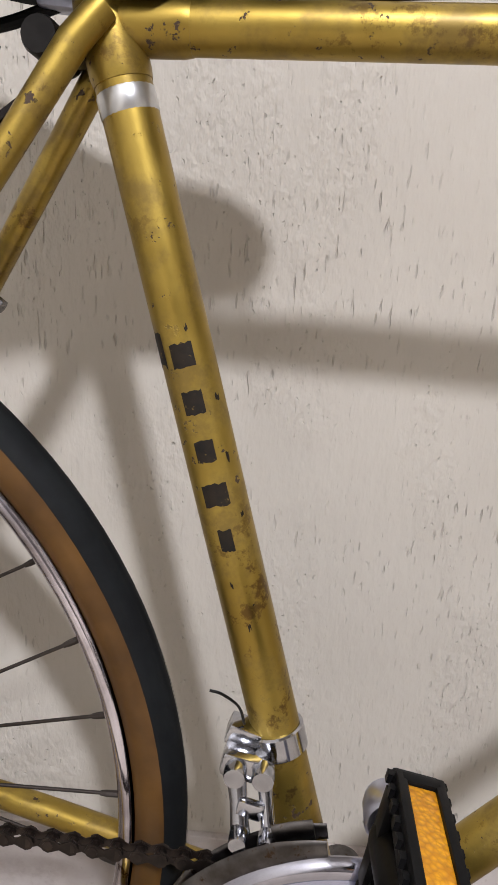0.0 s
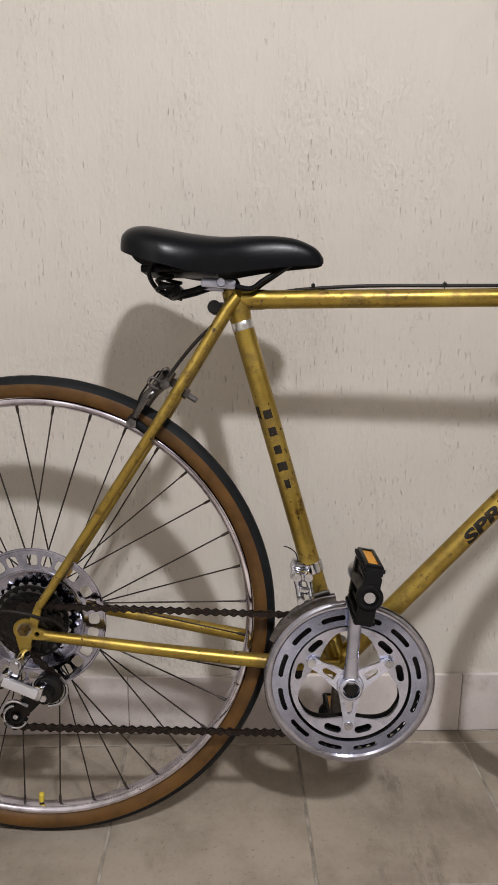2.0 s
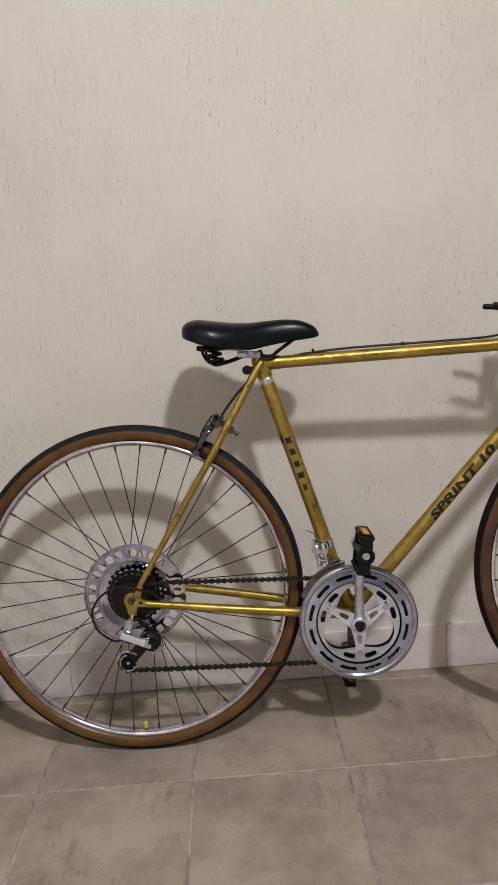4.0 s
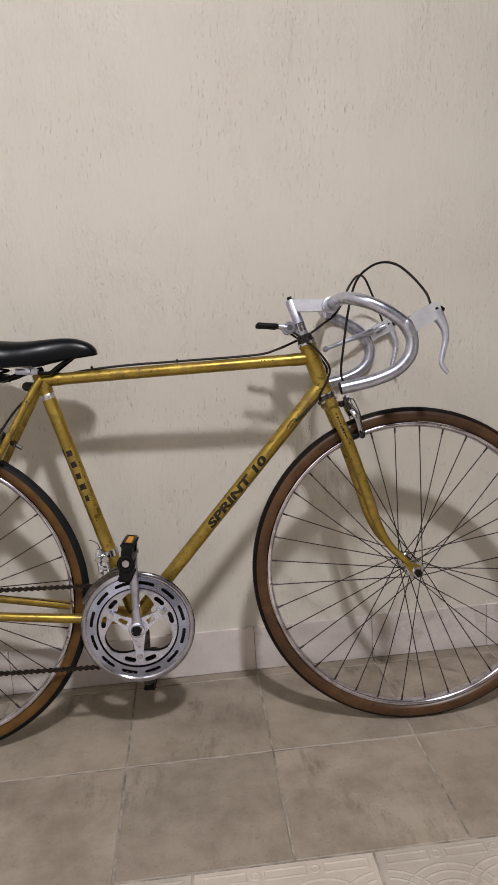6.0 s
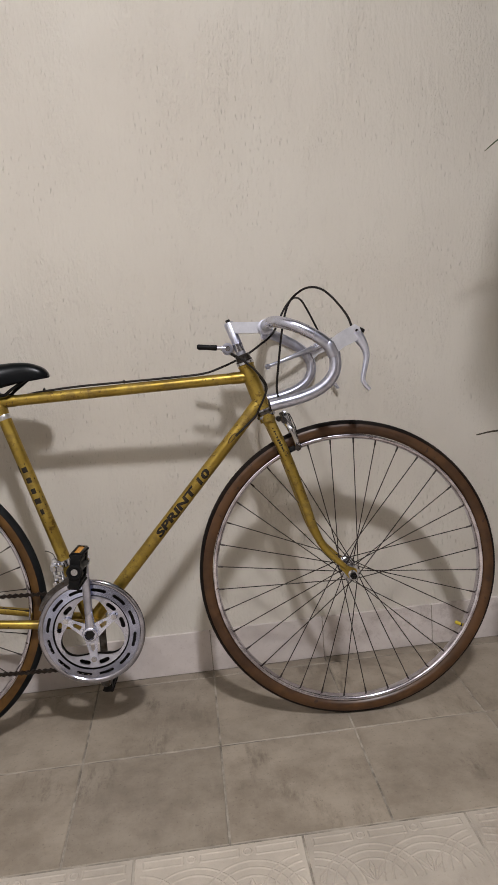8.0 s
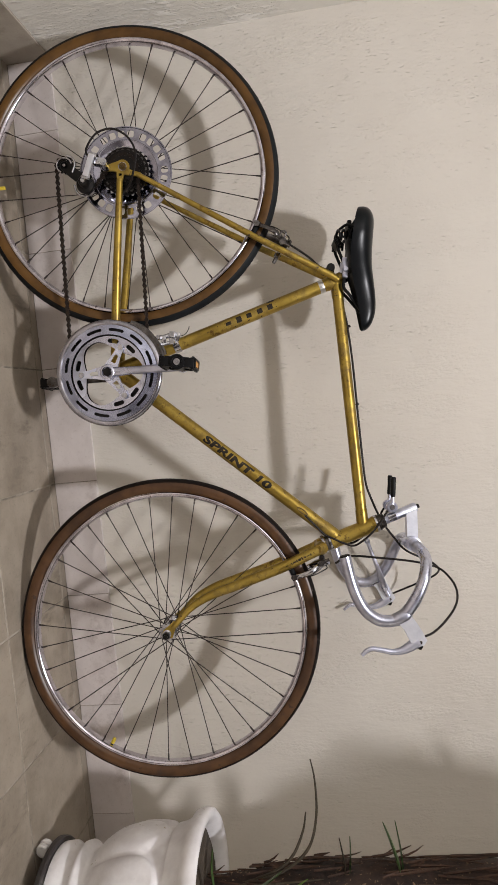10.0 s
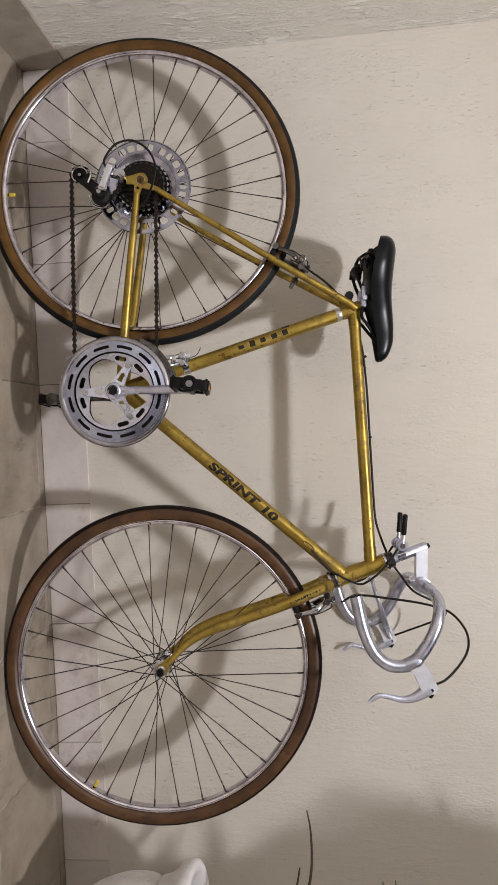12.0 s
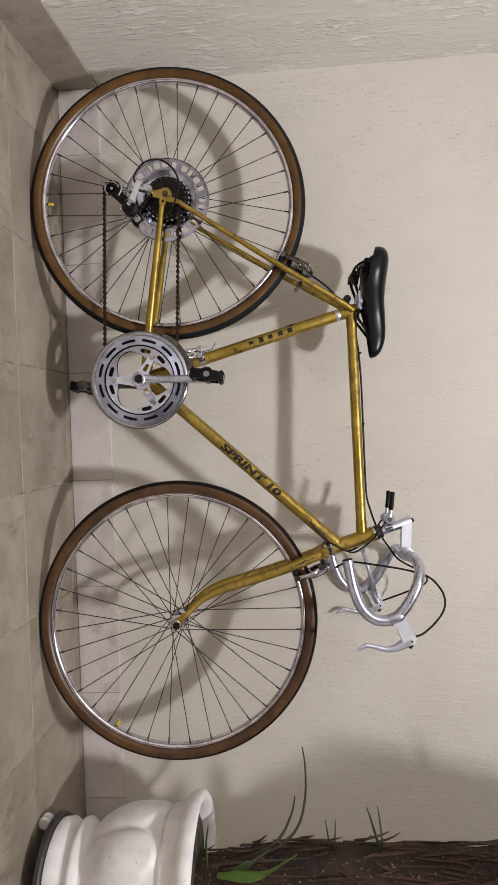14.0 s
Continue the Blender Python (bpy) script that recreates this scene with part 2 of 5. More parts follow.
def amber_lens():
    m, t, b = material("amber_reflector")
    cell = node(t, "ShaderNodeTexVoronoi", Scale=420.0)
    t.links.new(coords(t), cell.inputs["Vector"])
    t.links.new(blend(t, spread(t, cell.outputs["Distance"], 0.0, 0.9), (0.76, 0.35, 0.008), (0.52, 0.20, 0.004)), b.inputs["Base Color"])
    b.inputs["Roughness"].default_value, b.inputs["Coat Weight"].default_value = 0.35, 0.15
    relief(t, b, cell.outputs["Distance"], 0.0006)
    return m


AMBER = amber_lens()


# ---- mesh helpers ----
def part(name, bm, mats, parent, label="", sharp=35):
    """One mesh object from a bmesh, under a thing or a part."""
    bmesh.ops.recalc_face_normals(bm, faces=bm.faces)
    me = bpy.data.meshes.new(name)
    bm.to_mesh(me)
    bm.free()
    return dress(name, me, mats, parent, label, sharp)


def dress(name, me, mats, parent=None, label="", sharp=35):
    for m in mats if isinstance(mats, (list, tuple)) else (mats,):
        me.materials.append(m)
    me.polygons.foreach_set("use_smooth", [True] * len(me.polygons))
    me.set_sharp_from_angle(angle=radians(sharp))
    ob = new(name, me)
    if parent:
        ob.parent = parent
    if label:
        tagged(ob, label)
    return ob


def thing(name, m, label, category, group=""):
    ob = new(name)
    ob.empty_display_size = 0.1
    ob.matrix_world = m
    return tagged(ob, label, category, group)


def smooth_path(points, steps=6):
    """A Catmull-Rom curve through the points."""
    p = [Vector(q) for q in points]
    p = [2 * p[0] - p[1], *p, 2 * p[-1] - p[-2]]
    out = []
    for a, b, c, d in zip(p, p[1:], p[2:], p[3:]):
        for k in range(steps):
            u = k / steps
            out.append(0.5 * (2 * b + (c - a) * u + (2 * a - 5 * b + 4 * c - d) * u * u + (3 * b - a - 3 * c + d) * u**3))
    return out + [p[-2]]


def tube(bm, points, radii, seg=14, squash=1.0, cap=True, mat=0):
    """A swept round bar; radii: one number, or one for each point."""
    pts = [Vector(p) for p in points]
    if isinstance(radii, (int, float)):
        radii = [radii] * len(pts)
    if len(radii) != len(pts):
        n = len(pts) - 1
        radii = [float(np.interp(i / n, np.linspace(0, 1, len(radii)), radii)) for i in range(n + 1)]
    side, rings = None, []
    for i, p in enumerate(pts):
        d = (pts[min(i + 1, len(pts) - 1)] - pts[max(i - 1, 0)]).normalized()
        if side is None:
            side = d.cross(Vector((0, 1, 0)) if abs(d.y) < 0.9 else Vector((1, 0, 0))).normalized()
        side = (side - d * side.dot(d)).normalized()
        up = d.cross(side)
        rings.append([bm.verts.new(p + radii[i] * (math.cos(a) * side + squash * math.sin(a) * up)) for a in np.linspace(0, 2 * math.pi, seg, endpoint=False)])
    for a, b in zip(rings, rings[1:]):
        for k in range(seg):
            bm.faces.new((a[k], a[(k + 1) % seg], b[(k + 1) % seg], b[k])).material_index = mat
    if cap:
        for ring in (rings[0], rings[-1]):
            bm.faces.new(ring).material_index = mat
    return bm


def lathe(bm, profile, cx=0.0, cz=0.0, seg=48, closed=False, mats=None, cy=0.0):
    """A turned form about the lateral axis; profile: rows of radius and lateral place."""
    rings = []
    for r, y in profile:
        if r < 1e-6:
            rings.append([bm.verts.new((cx, cy + y, cz))] * seg)
        else:
            rings.append([bm.verts.new((cx + r * math.cos(a), cy + y, cz + r * math.sin(a))) for a in np.linspace(0, 2 * math.pi, seg, endpoint=False)])
    pairs = list(zip(rings, rings[1:])) + ([(rings[-1], rings[0])] if closed else [])
    for n, (a, b) in enumerate(pairs):
        for k in range(seg):
            quad = []
            for v in (a[k], a[(k + 1) % seg], b[(k + 1) % seg], b[k]):
                if v not in quad:
                    quad.append(v)
            if len(quad) > 2:
                bm.faces.new(quad).material_index = mats[n] if mats else 0
    return bm


def vase(bm, profile, seg=48, shape=None):
    """A turned form about the upright axis; shape(angle, row) scales the radius."""
    rings = []
    for n, (r, z) in enumerate(profile):
        ring = []
        for a in np.linspace(0, 2 * math.pi, seg, endpoint=False):
            q = r * (shape(a, n) if shape else 1)
            ring.append(bm.verts.new((q * math.cos(a), q * math.sin(a), z)))
        rings.append(ring)
    for a, b in zip(rings, rings[1:]):
        for k in range(seg):
            bm.faces.new((a[k], a[(k + 1) % seg], b[(k + 1) % seg], b[k]))
    bm.faces.new(rings[0]), bm.faces.new(rings[-1])
    return bm


def box(bm, centre, size, m=None, bevel=0.0):
    made = bmesh.ops.create_cube(bm, size=1.0)["verts"]
    bmesh.ops.scale(bm, vec=size, verts=made)
    if bevel:
        edges = list({e for v in made for e in v.link_edges})
        made = list({v for f in bmesh.ops.bevel(bm, geom=edges, offset=bevel, segments=2, profile=0.6, affect="EDGES")["faces"] for v in f.verts} | {v for v in made if v.is_valid})
    if m:
        bmesh.ops.transform(bm, matrix=m, verts=made)
    bmesh.ops.translate(bm, vec=centre, verts=made)
    return bm


def plate(bm, outline, holes, y0, y1):
    """A flat plate in the plane of the wheels, with holes, between two lateral places."""
    pts, edges = [], []
    for loop in (outline, *holes):
        n = len(pts)
        pts += [Vector(p) for p in loop]
        edges += [(n + k, n + (k + 1) % len(loop)) for k in range(len(loop))]
    vs, _, fs, *_ = geometry.delaunay_2d_cdt(pts, edges, [], 1, 1e-7)

    def inside(q, loop):
        odd = False
        for (ax, az), (bx, bz) in zip(loop, [*loop[1:], loop[0]]):
            if (az > q.y) != (bz > q.y) and q.x < ax + (q.y - az) * (bx - ax) / (bz - az):
                odd = not odd
        return odd

    mids = [sum((vs[k] for k in f), Vector((0, 0))) / len(f) for f in fs]
    fs = [f for f, q in zip(fs, mids) if inside(q, outline) and not any(inside(q, loop) for loop in holes)]
    a = [bm.verts.new((p.x, y0, p.y)) for p in vs]
    b = [bm.verts.new((p.x, y1, p.y)) for p in vs]
    used = collections.Counter()
    for f in fs:
        bm.faces.new([a[k] for k in f])
        bm.faces.new([b[k] for k in reversed(f)])
        used.update((f[k], f[(k + 1) % len(f)]) for k in range(len(f)))
    for p, q in list(used):
        if (q, p) not in used:
            bm.faces.new((a[q], a[p], b[p], b[q]))
    for v in a + b:
        if not v.link_faces:
            bm.verts.remove(v)
    return bm


def cone(bm, cx, cz, r0, slope):
    """Dishes a flat plate about its axis: points outside r0 move sideways."""
    for v in bm.verts:
        v.co.y += slope * (math.hypot(v.co.x - cx, v.co.z - cz) - r0)
    return bm


def circle(cx, cz, r, n=48, a0=0.0):
    return [(cx + r * math.cos(a0 + a), cz + r * math.sin(a0 + a)) for a in np.linspace(0, 2 * math.pi, n, endpoint=False)]


def arc_slot(cx, cz, r0, r1, a0, a1, n=6):
    """The outline of a curved slot with rounded ends; angles in degrees."""
    mid, half = (r0 + r1) / 2, (r1 - r0) / 2
    a0, a1 = radians(a0), radians(a1)
    caps = np.radians((72, 45, 20, 0, -20, -45, -72))
    out = [(r1, a) for a in np.linspace(a0, a1, n)]
    out += [(mid + half * math.sin(g), a1 + half * math.cos(g) / mid) for g in caps]
    out += [(r0, a) for a in np.linspace(a1, a0, n)]
    out += [(mid - half * math.sin(g), a0 - half * math.cos(g) / mid) for g in caps]
    return [(cx + r * math.cos(a), cz + r * math.sin(a)) for r, a in out]


# ---- the room ----
WEST, EAST, SOUTH, HIGH = -0.394, 3.1, -5.6, 3.7


def slab(name, lo, hi, mat, label):
    bm = bmesh.new()
    box(bm, [(a + b) / 2 for a, b in zip(lo, hi)], [b - a for a, b in zip(lo, hi)])
    ob = part(name, bm, mat, None)
    return tagged(ob, label, name.split("_")[0], kind="structure")


wall_north = slab("wall_north", (WEST - 0.15, 0, -0.1), (EAST + 0.15, 0.15, HIGH), WALL, "cream painted plaster wall with upright scratches")
wall_west = slab("wall_west", (WEST - 0.15, SOUTH, -0.1), (WEST, 0, HIGH), WALL_SIDE, "off-white side wall with combed upright plaster ridges, lightened for missing light")
# unseen end wall, added near and cream to bounce light westward
wall_east = slab("wall_east", (EAST, SOUTH, -0.1), (EAST + 0.15, 0, HIGH), WALL, "unseen cream end wall, set close to bounce light on to the side wall")
wall_south = slab("wall_south", (WEST - 0.15, SOUTH - 0.15, -0.1), (EAST + 0.15, SOUTH, HIGH), DIM, "unseen brown-grey wall behind the viewer, painted dark to cut bounce light")
ceiling = slab("ceiling", (WEST - 0.15, SOUTH - 0.15, HIGH), (EAST + 0.15, 0.15, HIGH + 0.12), CEILING, "unseen grey ceiling, painted dark to limit bounce light")
floor = slab("floor", (WEST, SOUTH, -0.1), (EAST, 0, -0.0015), GROUT, "taupe ceramic floor tiles with pale grout")

# ---- the bicycle ----
bike = thing("bicycle", pose(0, -0.230, 0.0015, 0, 0, -2.7) @ pose(0, 0, 0, -6.0, 0, 0),
             "worn gold racing bicycle with drop handlebar leaning on the wall", "bicycle")
TT0, TT1 = (0.298, 0.8030), (0.858, 0.8130)
HUB_R, HUB_F, BB = (0.009, 0.347), (1.062, 0.347), (0.4625, 0.272)
SEAT_LOW, SEAT_TOP, HEAD_TOP, HEAD_LOW = (0.4545, 0.272), (0.2925, 0.815), (0.861, 0.842), (0.893, 0.738)


def v3(p, y=0.0):
    return Vector((p[0], y, p[1]))


def bar(name, points, radii, mat, parent, label="", steps=0, seg=16, squash=1.0):
    bm = bmesh.new()
    tube(bm, smooth_path(points, steps) if steps else points, radii, seg, squash)
    return part(name, bm, mat, parent, label)


# frame tubes
seat_tube = bar("seat_tube", [v3(SEAT_LOW), v3(SEAT_TOP)], 0.0146, GOLD, bike, seg=32)
top_tube = bar("top_tube", [v3(TT0), v3(TT1)], 0.0127, GOLD, bike, seg=32)
down_tube = bar("down_tube", [v3((BB[0], 0.288)), v3((0.884, 0.752))], 0.0148, GOLD, bike, seg=32)
head_tube = bar("head_tube", [v3(HEAD_LOW), v3(HEAD_TOP)], 0.0178, GOLD, bike, seg=32)
for s in (-1, 1):
    bar("seat_stay", [(0.298, s * 0.0170, 0.806), (0.286, s * 0.0215, 0.790), (0.19, s * 0.040, 0.630), (0.030, s * 0.062, 0.380)], [0.0076, 0.0080, 0.0072, 0.0058], GOLD, bike, seg=16)
    bar("chain_stay", [(0.450, s * 0.022, 0.280), (0.36, s * 0.034, 0.292), (0.22, s * 0.050, 0.312), (0.036, s * 0.062, 0.338)], [0.011, 0.0105, 0.0092, 0.0072], GOLD, bike, steps=4)
    bm = bmesh.new()
    boss = [(0.009 + 0.0155 * math.cos(radians(a)), 0.347 + 0.0155 * math.sin(radians(a))) for a in range(62, 232, 17)]
    plate(bm, boss + [(0.001, 0.318), (0.002, 0.304), (0.014, 0.303), (0.016, 0.316), (0.019, 0.333), (0.046, 0.331), (0.046, 0.342), (0.027, 0.349), (0.035, 0.384), (0.027, 0.387)], [circle(0.0265, 0.3405, 0.0036, 12)], s * 0.0595, s * 0.0645)
    part("dropout", bm, GOLD, bike)
bm = bmesh.new()
lathe(bm, [(0, -0.036), (0.0175, -0.036), (0.0205, -0.032), (0.0205, 0.032), (0.0175, 0.036), (0, 0.036)], *BB, seg=28)
part("bottom_bracket", bm, GOLD, bike)


def sleeve(name, a, b, r, mat, parent, lip=0.0, label=""):
    """A lug or collar round a tube, with softened ends."""
    a, b = Vector(a), Vector(b)
    d = b - a
    bm = bmesh.new()
    tube(bm, [a, a + 0.12 * d, a + 0.88 * d, b], [r - 0.0008, r + lip, r + lip, r - 0.0008], 24)
    return part(name, bm, mat, parent, label)


sd = (v3(SEAT_TOP) - v3(SEAT_LOW)).normalized()
td = (v3(TT1) - v3(TT0)).normalized()
dd = (v3((0.884, 0.752)) - v3((BB[0], 0.288))).normalized()
hd = (v3(HEAD_TOP) - v3(HEAD_LOW)).normalized()
st = v3(SEAT_TOP)
seat_lug = sleeve("seat_lug", st - 0.040 * sd, st + 0.002 * sd, 0.0158, GOLD, bike)
sleeve("lug_socket", v3(TT0), v3(TT0) + 0.040 * td, 0.0138, GOLD, seat_lug)
sleeve("tube_socket", v3(TT1), v3(TT1) - 0.034 * td, 0.0138, GOLD, head_tube)
sleeve("tube_socket", v3((0.884, 0.752)), v3((0.884, 0.752)) - 0.042 * dd, 0.0158, GOLD, head_tube)
sleeve("lug_ring", v3(HEAD_TOP) - 0.006 * hd, v3(HEAD_TOP), 0.0192, GOLD, head_tube)
sleeve("lug_ring", v3(HEAD_LOW), v3(HEAD_LOW) + 0.008 * hd, 0.0192, GOLD, head_tube)
foil = sleeve("foil_band", st - 0.056 * sd, st - 0.043 * sd, 0.0151, FOIL, seat_tube, label="worn silver foil band")
bm = bmesh.new()
box(bm, (0.277, 0.0, 0.792), (0.022, 0.022, 0.014), bevel=0.003)
lathe(bm, [(0, -0.021), (0.0085, -0.021), (0.0095, -0.018), (0.0095, 0.018), (0.0085, 0.021), (0, 0.021)], 0.268, 0.792, 16)
part("seat_binder_bolt", bm, STEEL, seat_lug, "dark steel binder bolt")

# decals, curved on to the tubes


def on_tube(a, d, r, u, angle):
    """The point of a tube's skin u metres along it; angle 0 faces the drive side, positive is up and back."""
    front = Vector((0, -1, 0))
    over = d.cross(front).normalized()
    if over.x > 0:
        over = -over
    return a + d * u + r * (math.cos(angle) * front + math.sin(angle) * over)


def patch(bm, a, d, r, u0, u1, g0, g1, n=6, ragged=0.0):
    rng = random.Random(int(u0 * 1e5))
    rows = [[bm.verts.new(on_tube(a, d, r, u + rng.uniform(-1, 1) * ragged, g)) for g in np.linspace(g0, g1, n)] for u in (u0, u1)]
    for k in range(n - 1):
        bm.faces.new((rows[0][k], rows[0][k + 1], rows[1][k + 1], rows[1][k]))


# the maker's mark on the seat tube stays a row of plain dark blocks
a0 = v3(SEAT_LOW)
for u, h, w in ((0.3905, 0.0125, 0.42), (0.3650, 0.0125, 0.38), (0.3385, 0.012, 0.36), (0.3140, 0.0125, 0.48), (0.2880, 0.0125, 0.26)):
    bm = bmesh.new()
    patch(bm, a0, sd, 0.01475, u - h / 2, u + h / 2, -w, w, 8, 0.0007)
    part("decal_block", bm, INK, seat_tube, "worn black decal block")
bm = bmesh.new()
patch(bm, a0, sd, 0.01475, 0.386, 0.404, 0.70, 1.25, 5, 0.003)
part("decal_scuff", bm, INK, seat_tube)
for u, g, h, w in ((0.365, -0.95, 0.004, 0.10), (0.333, -0.80, 0.005, 0.06), (0.300, -0.85, 0.003, 0.07), (0.404, -0.35, 0.002, 0.06), (0.262, 0.2, 0.003, 0.05), (0.236, -0.1, 0.003, 0.06), (0.248, -0.45, 0.002, 0.06)):
    bm = bmesh.new()
    patch(bm, a0, sd, 0.01475, u - h / 2, u + h / 2, g - w, g + w, 4, 0.0015)
    part("paint_chip", bm, INK, seat_tube)


def lettering(words, a, d, r, u0, length, height, mat, parent):
    """Words along a tube, wrapped round its skin."""
    cu = bpy.data.curves.new("lettering", "FONT")
    cu.body, cu.size, cu.offset, cu.resolution_u = words, 1.0, 0.050, 3
    ob = bpy.data.objects.new("lettering", cu)
    scene.collection.objects.link(ob)
    me = bpy.data.meshes.new_from_object(ob.evaluated_get(bpy.context.evaluated_depsgraph_get()))
    bpy.data.objects.remove(ob)
    bm = bmesh.new()
    bm.from_mesh(me)
    xs, ys = [v.co.x for v in bm.verts], [v.co.y for v in bm.verts]
    x0, kx, y0, ky = min(xs), length / (max(xs) - min(xs)), min(ys), height / (max(ys) - min(ys))
    for g in np.linspace(min(ys), max(ys), 9)[1:-1]:
        bmesh.ops.bisect_plane(bm, geom=bm.verts[:] + bm.edges[:] + bm.faces[:], plane_co=(0, g, 0), plane_no=(0, 1, 0))
    for v in bm.verts:
        v.co = on_tube(a, d, r, u0 + (v.co.x - x0) * kx + 0.2 * (v.co.y - y0) * ky, ((v.co.y - y0) * ky - height / 2) / r)
    return part("lettering", bm, mat, parent, "black model lettering")


lettering("SPRINT 10", v3((BB[0], 0.288)), dd, 0.0150, 0.243, 0.190, 0.0195, INK, down_tube)
bm = bmesh.new()
tube(bm, [on_tube(v3((BB[0], 0.288)), dd, 0.0154, 0.526 + 0.014 * math.cos(a), 0.02 + 0.25 * math.sin(a)) for a in np.linspace(0, 2 * math.pi, 25)], 0.0013, 8)
part("cable_stop", bm, BRASS, down_tube, "brass-brown oval cable stop")

# headset, fork
for a, b, r in ((0.0, 0.006, 0.0200), (0.0065, 0.010, 0.0192), (0.010, 0.018, 0.0172), (0.018, 0.023, 0.0165)):
    sleeve("headset_nut", v3(HEAD_TOP) + a * hd, v3(HEAD_TOP) + b * hd, r, CHROME if b < 0.008 else GRIMY, head_tube, label="chromed headset ring")
for a, b, r in ((-0.005, 0.0, 0.0205), (-0.0135, -0.0055, 0.0178), (-0.0205, -0.0140, 0.0224)):
    sleeve("headset_cup", v3(HEAD_LOW) + a * hd, v3(HEAD_LOW) + b * hd, r, GRIMY if r < 0.02 else CHROME, head_tube, label="chromed headset ring")
bm = bmesh.new()
crown = v3(HEAD_LOW) - 0.030 * hd
tube(bm, [v3(HEAD_LOW) - 0.013 * hd, crown], [0.0185, 0.0180], 24)
tube(bm, [crown + Vector((0.0, -0.040, -0.006)), crown + Vector((0, -0.03, 0.003)), crown + Vector((0, 0.03, 0.003)), crown + Vector((0, 0.040, -0.006))], [0.010, 0.0145, 0.0145, 0.010], 18)
fork = part("fork_crown", bm, GOLD, bike)
for s in (-1, 1):
    bar("fork_blade", [(crown.x, s * 0.030, crown.z + 0.004), (0.936, s * 0.033, 0.620), (0.967, s * 0.039, 0.515), (0.984, s * 0.042, 0.455), (1.008, s * 0.0445, 0.406), (1.050, s * 0.0465, 0.361)], [0.0122, 0.0126, 0.0116, 0.0100, 0.0082, 0.0062], GOLD, fork, steps=6, seg=18)
    bm = bmesh.new()
    plate(bm, [(1.040, 0.372), (1.054, 0.366), (1.072, 0.358), (1.074, 0.340), (1.064, 0.334), (1.052, 0.340), (1.044, 0.352), (1.034, 0.364)], [], s * 0.0445, s * 0.0485)
    part("fork_end", bm, GOLD, fork)
    for u, w, h in ((0.016, 0.14, 0.0012), (0.024, 0.32, 0.0018), (0.030, 0.10, 0.0030), (0.037, 0.26, 0.0014), (0.044, 0.45, 0.0020), (0.050, 0.30, 0.0036), (0.056, 0.52, 0.0016), (0.062, 0.16, 0.0040), (0.068, 0.30, 0.0012), (0.080, 0.12, 0.0020)):
        if s < 0:
            bm = bmesh.new()
            p = Vector((crown.x, s * 0.030, crown.z)).lerp(Vector((0.936, s * 0.033, 0.620)), u / 0.09)
            patch(bm, p, (Vector((0.936, 0, 0.620)) - Vector((crown.x, 0, crown.z))).normalized(), 0.0125, -h, h, -w, w * 0.5, 6, 0.0012)
            part("paint_chip", bm, INK, fork)

# wheels
def spoke_mesh():
    bm = bmesh.new()
    tube(bm, [(0, 0, 0), (0, 0, 1)], 1.0, 6, cap=False)
    me = bpy.data.meshes.new("spoke")
    bm.to_mesh(me)
    bm.free()
    me.materials.append(SPOKE)
    me.polygons.foreach_set("use_smooth", [True] * len(me.polygons))
    return me


SPOKE_MESH = spoke_mesh()


def nipple_mesh():
    bm = bmesh.new()
    tube(bm, [(0, 0, 0), (0, 0, 0.008), (0, 0, 0.012)], [0.0021, 0.0021, 0.0016], 6)
    me = bpy.data.meshes.new("spoke_nipple")
    bm.to_mesh(me)
    bm.free()
    me.materials.append(SPOKE)
    return me


NIPPLE_MESH = nipple_mesh()


def between(p, q, r):
    d = Vector(q) - Vector(p)
    return Matrix.LocRotScale(Vector(p), d.to_track_quat("Z", "Y"), Vector((r, r, d.length)))


